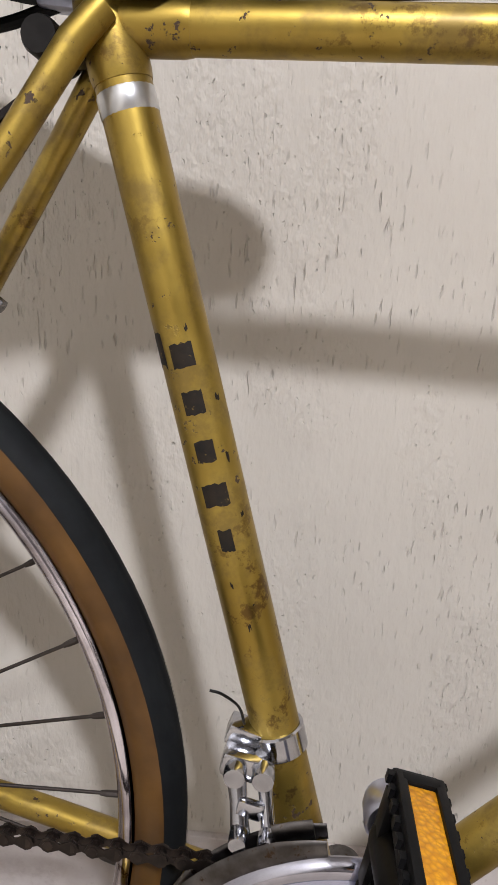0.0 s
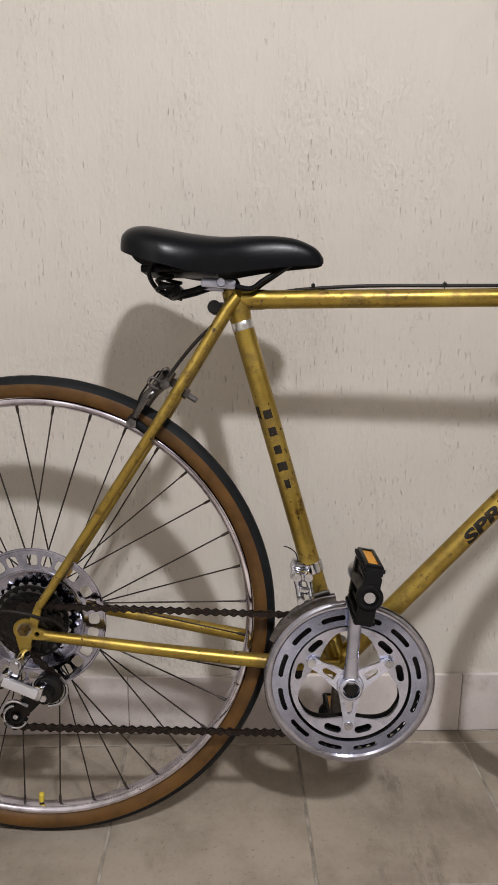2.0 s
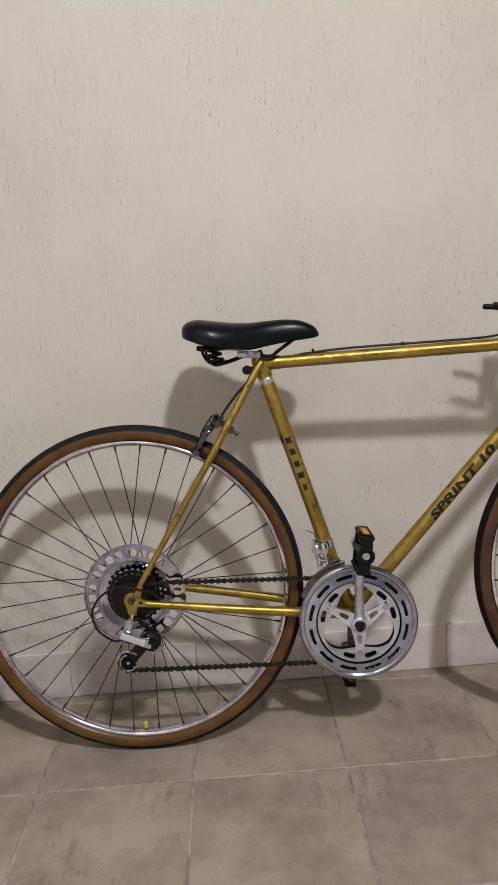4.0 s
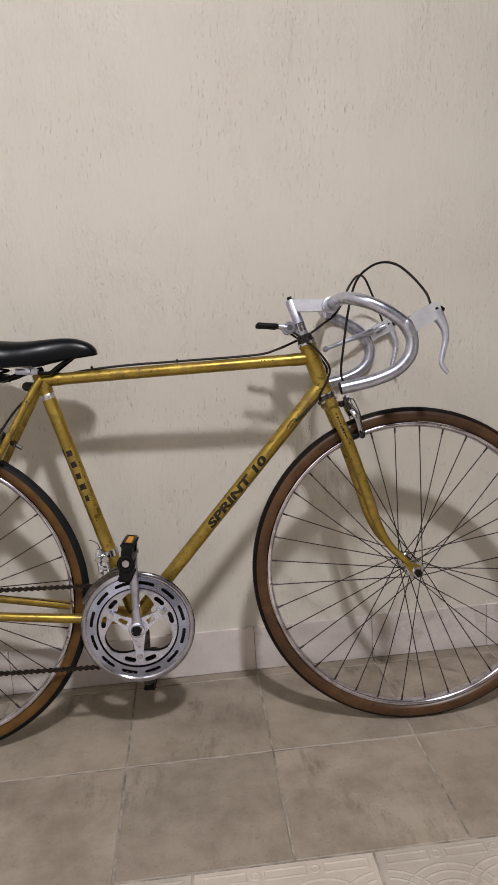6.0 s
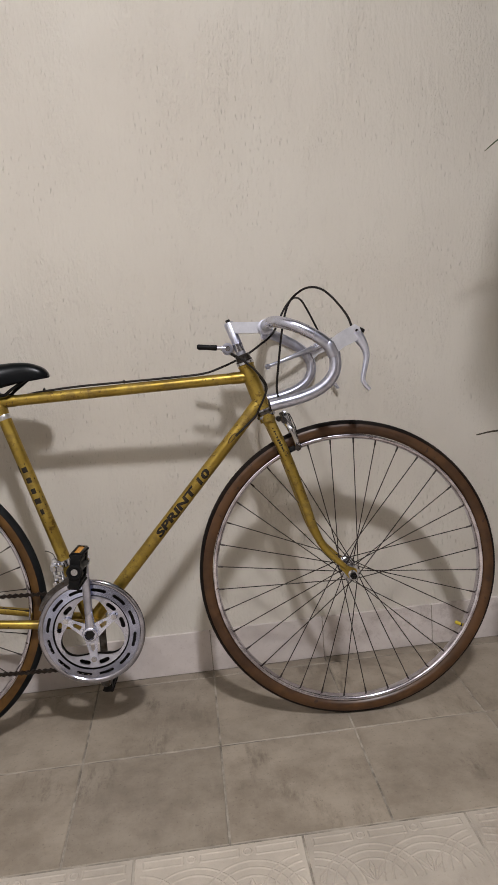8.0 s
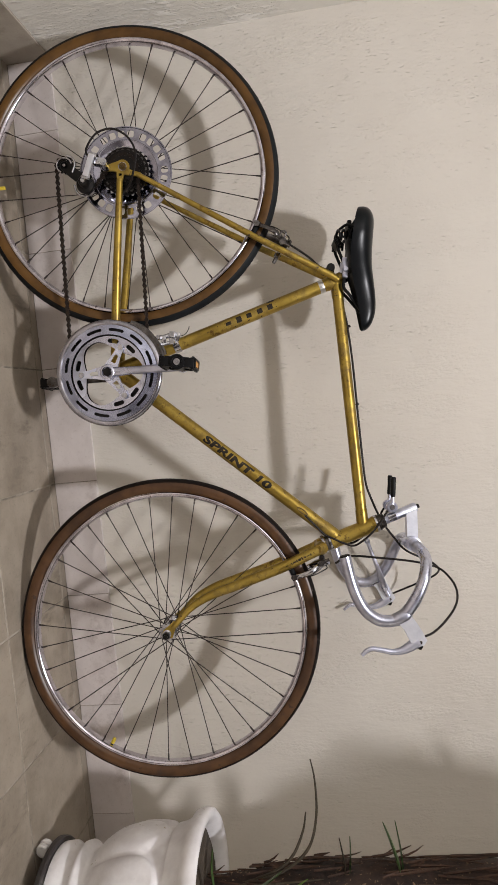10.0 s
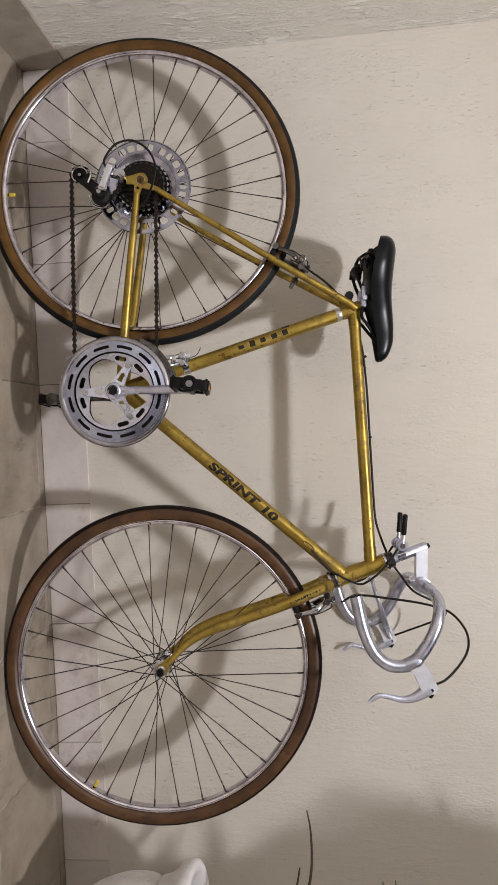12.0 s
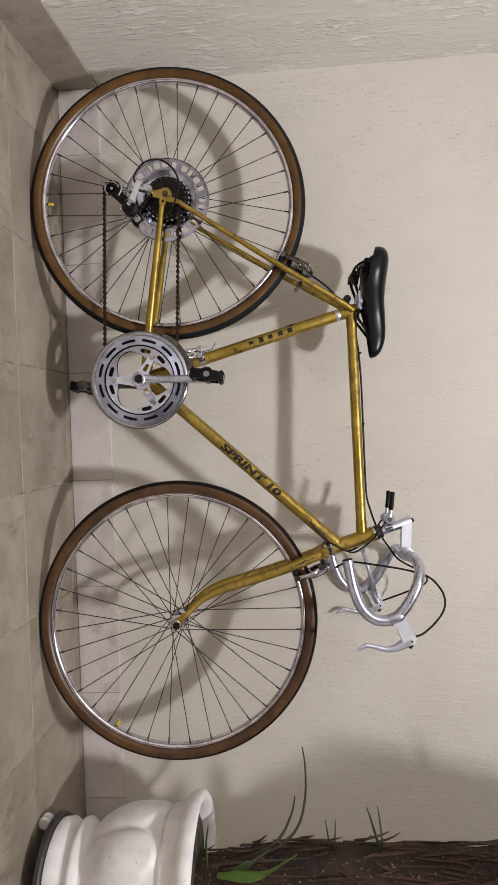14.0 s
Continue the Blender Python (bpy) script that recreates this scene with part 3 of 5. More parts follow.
def wheel(name, hub, gum, tread_from, flanges, turn, lace, label):
    cx, cz = hub
    bm = bmesh.new()
    side = [(0.3100, 0.0060), (0.3135, 0.0095), (0.3164, 0.0106), (0.3169, 0.0117), (0.3160, 0.0126), (0.3142, 0.0130), (0.3120, 0.0127), (0.3100, 0.0116), (0.3082, 0.0096), (0.3069, 0.0066), (0.3062, 0.0030)]
    lathe(bm, side + [(r, -y) for r, y in reversed(side)], cx, cz, 120, True)
    rim = part(name, bm, RIM, bike, label, 60)
    bm = bmesh.new()
    rows = [(0.3315 + 0.0172 * math.cos(a), 0.0160 * math.sin(a)) for a in np.radians(np.linspace(-140, 140, 25))]
    mats = [0 if (a + b) / 2 > tread_from else 1 for (a, _), (b, _) in zip(rows, rows[1:])]
    lathe(bm, rows, cx, cz, 128, False, mats)
    part("tyre", bm, [TREAD if gum is GUM else TREAD_BROWN, gum], rim, "narrow tyre with dark tread and gum sidewalls")
    bm = bmesh.new()
    for k in range(3):
        lathe(bm, [(0.3315 + 0.0172 * math.cos(g) + 0.0005, 0.0160 * math.sin(g)) for g in np.radians((-9 + 9 * k - 2.2, -9 + 9 * k, -9 + 9 * k + 2.2))], cx, cz, 128)
    part("tread_rib", bm, TREAD if gum is GUM else TREAD_BROWN, rim)
    (ya, ra), (yb, rb) = flanges
    bm = bmesh.new()
    lathe(bm, [(0, -0.060), (0.0045, -0.060), (0.0045, -0.052), (0.0095, -0.050), (0.0100, ya - 0.006), (0.0120, ya - 0.003), (ra, ya - 0.0015), (ra + 0.0008, ya), (ra, ya + 0.0015), (0.0110, ya + 0.004), (0.0085, ya + 0.010),
               (0.0085, yb - 0.010), (0.0110, yb - 0.004), (rb, yb - 0.0015), (rb + 0.0008, yb), (rb, yb + 0.0015), (0.0120, yb + 0.003), (0.0100, yb + 0.006), (0.0095, 0.050), (0.0045, 0.052), (0.0045, 0.060), (0, 0.060)], cx, cz, 28)
    part("hub", bm, CHROME, rim, "tarnished chromed hub", 50)
    for s, (y, r) in ((-1, flanges[0]), (1, flanges[1])):
        bm = bmesh.new()
        lathe(bm, [(0, s * 0.071), (0.007, s * 0.071), (0.0085, s * 0.069), (0.0085, s * 0.0575), (0, s * 0.0575)], cx, cz, 6)
        lathe(bm, [(0, s * 0.076), (0.0042, s * 0.076), (0.0046, s * 0.070), (0, s * 0.070)], cx, cz, 10)
        part("axle_nut", bm, BRASS if s < 0 and name == "rear_wheel" else STEEL, rim)
        bm = bmesh.new()
        lathe(bm, [(0.0050, s * 0.0560), (0.0096, s * 0.0560), (0.0100, s * 0.0575), (0.0096, s * 0.0588), (0.0050, s * 0.0588)], cx, cz, 20, True, cy=s * 0.0062)
        part("axle_washer", bm, CHROME, rim)
        for k in range(18):
            at = radians(turn + 20 * k + (10 if s > 0 else 0))
            off = radians(lace if (k + (s > 0)) % 2 else -lace)
            h = (cx + (r - 0.003) * math.cos(at + off), y + (0.0022 if k % 2 else -0.0022), cz + (r - 0.003) * math.sin(at + off))
            e = (cx + 0.3066 * math.cos(at), s * 0.0015, cz + 0.3066 * math.sin(at))
            ob = new("spoke", SPOKE_MESH)
            ob.parent, ob.matrix_local = rim, between(h, e, 0.00115)
            ob = new("spoke_nipple", NIPPLE_MESH)
            n = between(e, h, 1.0)
            ob.parent, ob.matrix_local = rim, Matrix.LocRotScale(n.translation, n.to_quaternion(), None)
    return rim


def valve(rim, hub, angle):
    d = Vector((math.cos(radians(angle)), 0, math.sin(radians(angle))))
    c = v3(hub)
    bm = bmesh.new()
    tube(bm, [c + 0.307 * d, c + 0.292 * d], 0.0034, 10)
    part("valve", bm, STEEL, rim)
    bm = bmesh.new()
    tube(bm, [c + 0.3040 * d, c + 0.3025 * d, c + 0.2920 * d, c + 0.2905 * d], [0.0036, 0.0043, 0.0043, 0.0032], 12)
    part("valve_cap", bm, YELLOW, rim, "yellow valve cap")


rear = wheel("rear_wheel", HUB_R, GUM, 0.3388, ((-0.021, 0.024), (0.034, 0.024)), 24.3, 70, "rear wheel with worn steel rim and amber sidewalls")
front = wheel("front_wheel", HUB_F, GUM_OLD, 0.3400, ((-0.034, 0.021), (0.034, 0.021)), 3.9, 62, "front wheel with worn steel rim and brown sidewalls")
valve(rear, HUB_R, -91)
valve(front, HUB_F, -32)

# spoke guard disc, freewheel
def rounded_square(cx, cz, a, half, n=4):
    """A square hole with round corners, standing on the ray at angle a."""
    out = []
    for q, (sx, sz) in enumerate(((1, 1), (-1, 1), (-1, -1), (1, -1))):
        for g in np.linspace(0, math.pi / 2, n):
            u, w = sx * half * 0.45 + half * 0.55 * math.cos(g + q * math.pi / 2), sz * half * 0.45 + half * 0.55 * math.sin(g + q * math.pi / 2)
            out.append((cx + u * math.cos(a) - w * math.sin(a), cz + u * math.sin(a) + w * math.cos(a)))
    return out


bm = bmesh.new()
holes = [rounded_square(HUB_R[0] + 0.0885 * math.cos(a), HUB_R[1] + 0.0885 * math.sin(a), a, 0.0078) for a in (radians(48 + 60 * g + 13.7 * k) for g in range(6) for k in range(4))]
plate(bm, circle(*HUB_R, 0.103, 96), [circle(*HUB_R, 0.0760, 72), *holes], -0.0275, -0.0262)
lathe(bm, [(0.1020, -0.0272), (0.1030, -0.0290), (0.1050, -0.0288), (0.1060, -0.0268), (0.1035, -0.0255)], *HUB_R, 96)
guard_disc = part("spoke_guard", bm, GUARD, rear, "pierced chromed spoke guard disc")
bm = bmesh.new()
lathe(bm, [(0.0762, -0.0276), (0.0748, -0.0288), (0.0728, -0.0286), (0.0700, -0.0272), (0.0600, -0.0252), (0.0540, -0.0240), (0.0300, -0.0218)], *HUB_R, 96)
part("guard_dish", bm, GUARD, guard_disc, "shiny dished middle of the guard")


def sprocket(bm, cx, cz, r, teeth, y0, y1, hole, rim=None):
    pts = []
    for k in range(teeth):
        a = 2 * math.pi * k / teeth
        w = math.pi / teeth
        pts += [(cx + q * math.cos(a + g * w), cz + q * math.sin(a + g * w)) for q, g in ((r - 0.004, -0.75), (r, -0.28), (r, 0.28), (r - 0.004, 0.75))]
    plate(bm, pts, [rim or circle(cx, cz, hole, 28)], y0, y1)


for k, (r, teeth) in enumerate(((0.0580, 28), (0.0500, 24), (0.0430, 20), (0.0370, 17), (0.0310, 14))):
    bm = bmesh.new()
    sprocket(bm, *HUB_R, r, teeth, -0.0330 - 0.0052 * k, -0.0352 - 0.0052 * k, 0.020)
    cog_part = part("sprocket", bm, CHROME if k == 0 else GRIMY if k == 1 else STEEL, rear)
    if k < 2:
        # black disc over the face leaves only the tooth tips bright
        bm = bmesh.new()
        y = -0.0352 - 0.0052 * k
        lathe(bm, [(0.022, y - 0.0004), (r - 0.0040, y - 0.0004), (r - 0.0032, y + 0.0002)], *HUB_R, 56)
        part("black_face", bm, STEEL, cog_part, "black disc over the sprocket face")
bm = bmesh.new()
lathe(bm, [(0.024, -0.029), (0.024, -0.054), (0.017, -0.0565), (0.010, -0.0565)], *HUB_R, 28)
part("freewheel_body", bm, STEEL, rear)

# crankset
CX, CZ = BB
LOBES = (-90, 30, 150)


def inner_edge(n=120):
    pts = []
    for a in np.linspace(0, 360, n, endpoint=False):
        near = min(abs((a - b + 180) % 360 - 180) for b in LOBES)
        dip = 0.5 + 0.5 * math.cos(math.pi * min(near / 54, 1))
        pts.append((CX + (0.0765 - 0.0235 * dip**0.8) * math.cos(radians(a)), CZ + (0.0765 - 0.0235 * dip**0.8) * math.sin(radians(a))))
    return pts


bm = bmesh.new()
plate(bm, circle(CX, CZ, 0.0828, 96), [inner_edge(), *[arc_slot(CX, CZ, 0.0675, 0.0772, b + s * 17.5 - 6.0, b + s * 17.5 + 6.0, 5) for b in LOBES for s in (-1, 1)]], -0.0530, -0.0495)
cone(bm, CX, CZ, 0.075, -0.13)
chainring = part("chainring", bm, ALLOY, bike, "polished alloy chainring with pierced outer guard", 30)
bm = bmesh.new()
plate(bm, circle(CX, CZ, 0.1105, 120), [circle(CX, CZ, 0.0862, 96), *[arc_slot(CX, CZ, 0.0940, 0.1008, 30 * k + 15 - 8.2, 30 * k + 15 + 8.2, 7) for k in range(12)]], -0.0535, -0.0505)
cone(bm, CX, CZ, 0.110, 0.16)
part("guard_plate", bm, GUARD_ALLOY, chainring)
bm = bmesh.new()
lathe(bm, [(0.1085, -0.0500), (0.1085, -0.0540), (0.1110, -0.0560), (0.1150, -0.0562), (0.1185, -0.0545), (0.1205, -0.0510), (0.1200, -0.0495), (0.1180, -0.0505), (0.1120, -0.0515)], CX, CZ, 128, True)
part("guard_lip", bm, LIP, chainring, "bright rounded guard rim")
for r, teeth, y in ((0.1065, 52, -0.0455), (0.0905, 44, -0.0385)):
    bm = bmesh.new()
    sprocket(bm, CX, CZ, r, teeth, y, y + 0.0022, 0.0780, None if teeth > 45 else inner_edge())
    part("toothed_ring", bm, STEEL, chainring, "grimy toothed ring")
# three-armed spider
star = []
for b in LOBES:
    for g, r in ((-60, 0.0190), (-32, 0.0255), (-10, 0.0490), (-7, 0.0630), (0, 0.0695), (7, 0.0630), (10, 0.0490), (32, 0.0255)):
        star.append((CX + r * math.cos(radians(b + g)), CZ + r * math.sin(radians(b + g))))
cuts = [[(CX + r * math.cos(radians(b + g)), CZ + r * math.sin(radians(b + g))) for g, r in ((-12, 0.0250), (-6, 0.0410), (0, 0.0450), (6, 0.0410), (12, 0.0250))] for b in LOBES]
bm = bmesh.new()
plate(bm, star, cuts, -0.0575, -0.0525)
lathe(bm, [(0, -0.0600), (0.0175, -0.0600), (0.0190, -0.0585), (0.0190, -0.0480), (0, -0.0480)], CX, CZ, 32)
cone(bm, CX, CZ, 0.055, 0.10)
part("spider", bm, CAST, chainring)
for b in LOBES:
    bm = bmesh.new()
    p = (CX + 0.0622 * math.cos(radians(b)), CZ + 0.0622 * math.sin(radians(b)))
    lathe(bm, [(0, -0.0605), (0.0035, -0.0605), (0.0035, -0.0600), (0.0060, -0.0600), (0.0066, -0.0580), (0.0066, -0.0530), (0, -0.0530)], *p, 14)
    part("chainring_bolt", bm, CHROME, chainring)


def crank(name, s, up, length=0.170):
    y, bm = s * 0.0640, bmesh.new()
    tip = Vector((CX + 0.004 * up, s * 0.078, CZ + up * length))
    tube(bm, [(CX, y, CZ), (CX, y, CZ + up * 0.012), (CX + 0.001 * up, s * 0.068, CZ + up * 0.05), (tip.x, tip.y, tip.z - up * 0.014), tip], [0.0140, 0.0115, 0.0088, 0.0096, 0.0112], 18, 0.78)
    lathe(bm, [(0, s * 0.048), (0.0160, s * 0.048), (0.0165, s * 0.052), (0.0160, s * 0.074), (0.0140, s * 0.0755), (0.0118, s * 0.0755), (0.0112, s * 0.0690), (0, s * 0.0690)], CX, CZ, 28)
    lathe(bm, [(0, s * 0.066), (0.0125, s * 0.066), (0.0135, s * 0.070), (0.0135, s * 0.082), (0.0120, s * 0.084), (0, s * 0.084)], tip.x, tip.z, 24)
    # the wall-side arm takes the darker metal
    arm = part(name, bm, ALLOY if s < 0 else GRIMY, bike, "polished aluminium crank arm", 40)
    bm = bmesh.new()
    lathe(bm, [(0, s * 0.0748), (0.0090, s * 0.0748), (0.0106, s * 0.0735), (0.0110, s * 0.0685), (0, s * 0.0685)], CX, CZ, 6)
    part("crank_bolt", bm, STEEL, arm)
    return tip


def pedal(tip, s, tilt):
    """A black cage pedal hanging edge-up on its axle, amber reflectors on both long edges."""
    m = Matrix.Translation(tip) @ pose(0, 0, 0, 0, tilt, 0)
    y0, y1 = s * 0.012, s * 0.096
    mid = (y0 + y1) / 2
    bm = bmesh.new()
    for z in (-0.031, 0.031):
        box(bm, (0.0, mid, z), (0.022, abs(y1 - y0), 0.009), bevel=0.002)
    for y, w in ((y0 + s * 0.005, 0.012), (y1 - s * 0.003, 0.008)):
        for z in (-0.0235, 0.0235):
            box(bm, (0, y, z), (0.020, w, 0.021), bevel=0.004)
        for x in (-0.0085, 0.0085):
            box(bm, (x, y, 0), (0.0045, w, 0.050), bevel=0.001)
    lathe(bm, [(0, y0), (0.0115, y0), (0.0125, y0 + s * 0.004), (0.0105, mid), (0.0120, y1 - s * 0.010), (0.0165, y1 - s * 0.004), (0.0165, y1 + s * 0.002), (0.0140, y1 + s * 0.005), (0.0105, y1 + s * 0.005), (0.0095, y1), (0, y1)], 0, 0, 22)
    for z in (-0.0185, 0.0185):
        box(bm, (0, mid, z), (0.016, abs(y1 - y0), 0.005), bevel=0.0015)
    for k in range(9):
        for x in (-0.0118, 0.0118):
            for z in (-0.033, 0.033):
                box(bm, (x, y0 + (k + 0.5) * (y1 - y0) / 9, z), (0.003, 0.004, 0.0045))
    bm.transform(m)
    body = part("pedal", bm, PLASTIC, bike, "black plastic cage pedal with amber reflectors")
    for z in (-1, 1):
        bm = bmesh.new()
        box(bm, (0, mid, z * 0.0358), (0.0125, 0.058, 0.0035), bevel=0.001)
        bm.transform(m)
        lens = part("reflector", bm, AMBER, body, "amber reflector")
        bm = bmesh.new()
        for x in (-0.0085, 0.0085):
            box(bm, (x, mid, z * 0.0360), (0.0045, 0.072, 0.0060), bevel=0.001)
        for y in (-0.0325, 0.0325):
            box(bm, (0, mid + y, z * 0.0360), (0.018, 0.006, 0.0060), bevel=0.001)
        bm.transform(m)
        part("reflector_frame", bm, PLASTIC, body)
    bm = bmesh.new()
    lathe(bm, [(0, s * -0.006), (0.0075, s * -0.006), (0.0080, y0), (0, y0)], 0, 0, 8)
    bm.transform(m)
    part("pedal_axle", bm, CHROME, body, "bright axle end")
    bm = bmesh.new()
    lathe(bm, [(0, y1 + s * 0.0015), (0.0070, y1 + s * 0.0015), (0.0075, y1 - s * 0.002), (0, y1 - s * 0.002)], 0, 0, 16)
    bm.transform(m)
    part("dust_cap", bm, CHROME, body, "bright dust cap")


pedal(crank("crank_arm", -1, 1), -1, 9)
pedal(crank("crank_arm", 1, -1), 1, 4)

# chain
LINK = 0.0127


def arc(cx, cz, r, a0, a1, n=24):
    return [Vector((cx + r * math.cos(radians(a)), 0, cz + r * math.sin(radians(a)))) for a in np.linspace(a0, a1, n)]


def link_mesh(name, gap):
    bm = bmesh.new()
    outline = [(x + q * math.cos(a), q * math.sin(a)) for x, q, angles in ((0, 0.0047, np.radians((90, 135, 180, 225, 270))), (LINK, 0.0047, np.radians((-90, -45, 0, 45, 90)))) for a in angles]
    outline[5:5] = [(LINK / 2, -0.0019)]
    outline.append((LINK / 2, 0.0019))
    for y in (-gap, gap):
        vs = [[bm.verts.new((x, y + w, z)) for x, z in outline] for w in (-0.0005, 0.0005)]
        bm.faces.new(vs[0]), bm.faces.new(vs[1])
        for k in range(len(outline)):
            bm.faces.new((vs[0][k], vs[0][k - 1], vs[1][k - 1], vs[1][k]))
    bmesh.ops.recalc_face_normals(bm, faces=bm.faces)
    me = bpy.data.meshes.new(name)
    bm.to_mesh(me)
    bm.free()
    me.materials.append(CHAIN)
    return me


P1, P2 = (0.034, 0.261), (-0.009, 0.2155)
cog = 0.0315
run = arc(CX, CZ, 0.0889, -92, 92, 60) + arc(*HUB_R, cog, 92, 255, 20)
run += arc(*P1, 0.0190, 60, -60, 8) + arc(*P2, 0.0190, 135, 268, 14)
run.append(run[0].copy())
lens_ = np.cumsum([0] + [(b - a).length for a, b in zip(run, run[1:])])
count = int(lens_[-1] / LINK)
step = lens_[-1] / count


def chain_at(u):
    u %= lens_[-1]
    k = min(int(np.searchsorted(lens_, u, "right")) - 1, len(run) - 2)
    p = run[k].lerp(run[k + 1], (u - lens_[k]) / max(lens_[k + 1] - lens_[k], 1e-9))
    lateral = -0.0374 + float(np.interp(p.x, (0.05, 0.38), (-0.0146, 0.0)))
    return Vector((p.x, lateral, p.z))


bm = bmesh.new()
for k in range(count):
    p = chain_at(k * step)
    tube(bm, [p + Vector((0, -0.0042, 0)), p + Vector((0, 0.0042, 0))], 0.0030, 7)
chain = part("chain", bm, CHAIN, bike, "rusty bicycle chain")
LINKS = (link_mesh("inner_link", 0.0026), link_mesh("outer_link", 0.0037))
for k in range(count):
    p, q = chain_at(k * step), chain_at((k + 1) * step)
    d = (q - p).normalized()
    m = Matrix.Identity(4)
    m.col[0][:3], m.col[1][:3], m.col[2][:3] = d, Vector((0, 1, 0)), d.cross(Vector((0, 1, 0)))
    ob = new("chain_link", LINKS[k % 2])
    ob.parent, ob.matrix_local = chain, Matrix.Translation(p) @ m

# front derailleur
bm = bmesh.new()
fd = v3(SEAT_LOW) + 0.158 * sd
tube(bm, [fd - 0.008 * sd, fd - 0.007 * sd, fd + 0.007 * sd, fd + 0.008 * sd], [0.0155, 0.0168, 0.0168, 0.0155], 24)
box(bm, fd + Vector((-0.020, -0.006, 0.004)), (0.020, 0.016, 0.013), pose(0, 0, 0, 0, 17, 0), 0.002)
box(bm, fd + Vector((-0.018, -0.020, -0.006)), (0.026, 0.014, 0.015), pose(0, 0, 0, 0, 10, 0), 0.003)
derailleur = part("front_derailleur", bm, CHROME, bike, "bright chromed front derailleur")
bm = bmesh.new()
for dx, w in ((-0.022, 0.0062), (-0.006, 0.0048)):
    tube(bm, [fd + Vector((dx, -0.026, -0.006)), fd + Vector((dx + 0.003, -0.031, -0.022)), fd + Vector((dx + 0.006, -0.038, -0.038))], [w, w * 0.8, w * 0.9], 12, 0.7)
    lathe(bm, [(0, -0.006), (0.0060, -0.006), (0.0066, -0.004), (0.0066, 0.005), (0, 0.005)], fd.x + dx, fd.z - 0.006, 14, cy=-0.029)
    lathe(bm, [(0, -0.006), (0.0048, -0.006), (0.0052, -0.004), (0.0052, 0.005), (0, 0.005)], fd.x + dx + 0.005, fd.z - 0.036, 14, cy=-0.043)
box(bm, fd + Vector((-0.012, -0.034, -0.024)), (0.015, 0.006, 0.010), pose(0, 0, 0, 0, 12, 0), 0.002)
part("derailleur_arm", bm, CHROME, derailleur)
bm = bmesh.new()
for y, r, w in ((-0.0500, 0.1235, 0.0085), (-0.0340, 0.1215, 0.0070)):
    tube(bm, [(CX + r * math.cos(radians(a)), y, CZ + r * math.sin(radians(a))) for a in np.linspace(100, 152, 18)], [w * 0.7, w, w, w, w * 0.6], 14, 0.28)
tube(bm, [(CX + 0.1300 * math.cos(radians(a)), -0.042, CZ + 0.1300 * math.sin(radians(a))) for a in (103, 108, 113)], 0.0060, 12, 0.40)
tube(bm, [(CX + 0.118 * math.cos(radians(150)), -0.0500, CZ + 0.118 * math.sin(radians(150))), (CX + 0.118 * math.cos(radians(150)), -0.0340, CZ + 0.118 * math.sin(radians(150)))], 0.0035, 10)
# chrome cage; the darker metal stands in for its dark reflection
part("derailleur_cage", bm, GRIMY, derailleur, "chromed cage over the chain, darkened for its dark reflection")
bar("cable_end", [fd + Vector((-0.020, -0.010, 0.012)), fd + Vector((-0.024, -0.012, 0.024)), fd + Vector((-0.034, -0.014, 0.032)), fd + Vector((-0.041, -0.015, 0.034))], 0.0009, STEEL, derailleur, steps=4, seg=6)

# rear derailleur
bm = bmesh.new()
lathe(bm, [(0, -0.100), (0.0080, -0.100), (0.0095, -0.097), (0.0095, -0.066), (0, -0.066)], 0.008, 0.311, 18)
lathe(bm, [(0, -0.103), (0.0050, -0.103), (0.0055, -0.100), (0, -0.100)], 0.008, 0.311, 8)
box(bm, (0.002, -0.083, 0.298), (0.016, 0.022, 0.026), pose(0, 0, 0, 0, 18, 0), 0.003)
changer = part("rear_derailleur", bm, CHROME, bike, "chromed rear derailleur")
bm = bmesh.new()
box(bm, (0.013, -0.100, 0.280), (0.050, 0.007, 0.0135), pose(0, 0, 0, 0, 22, 0), 0.0020)
part("parallelogram", bm, BRIGHT, changer, "bright aluminium link")
for x, z in ((-0.008, 0.290), (0.036, 0.272)):
    bm = bmesh.new()
    box(bm, (x, -0.092, z), (0.013, 0.020, 0.020), pose(0, 0, 0, 0, 18, 0), 0.003)
    part("knuckle", bm, CHROME, changer)
bm = bmesh.new()
lathe(bm, [(0, -0.092), (0.0100, -0.092), (0.0115, -0.089), (0.0115, -0.076), (0.0190, -0.073), (0.0205, -0.070), (0.0205, -0.066), (0, -0.066)], 0.042, 0.262, 26)
part("cage_pivot", bm, STEEL, changer)
bm = bmesh.new()
lathe(bm, [(0, -0.096), (0.0050, -0.096), (0.0062, -0.094), (0.0062, -0.091), (0, -0.091)], 0.042, 0.262, 6)
part("pivot_bolt", bm, CHROME, changer)
for x, z in (P1, P2):
    bm = bmesh.new()
    sprocket(bm, x, z, 0.0170, 10, -0.0545, -0.0495, 0.004)
    part("jockey_wheel", bm, PLASTIC, changer)
    bm = bmesh.new()
    lathe(bm, [(0, -0.062), (0.0034, -0.062), (0.0042, -0.060), (0.0042, -0.046), (0, -0.046)], x, z, 12)
    part("jockey_bolt", bm, CHROME, changer)
bm = bmesh.new()
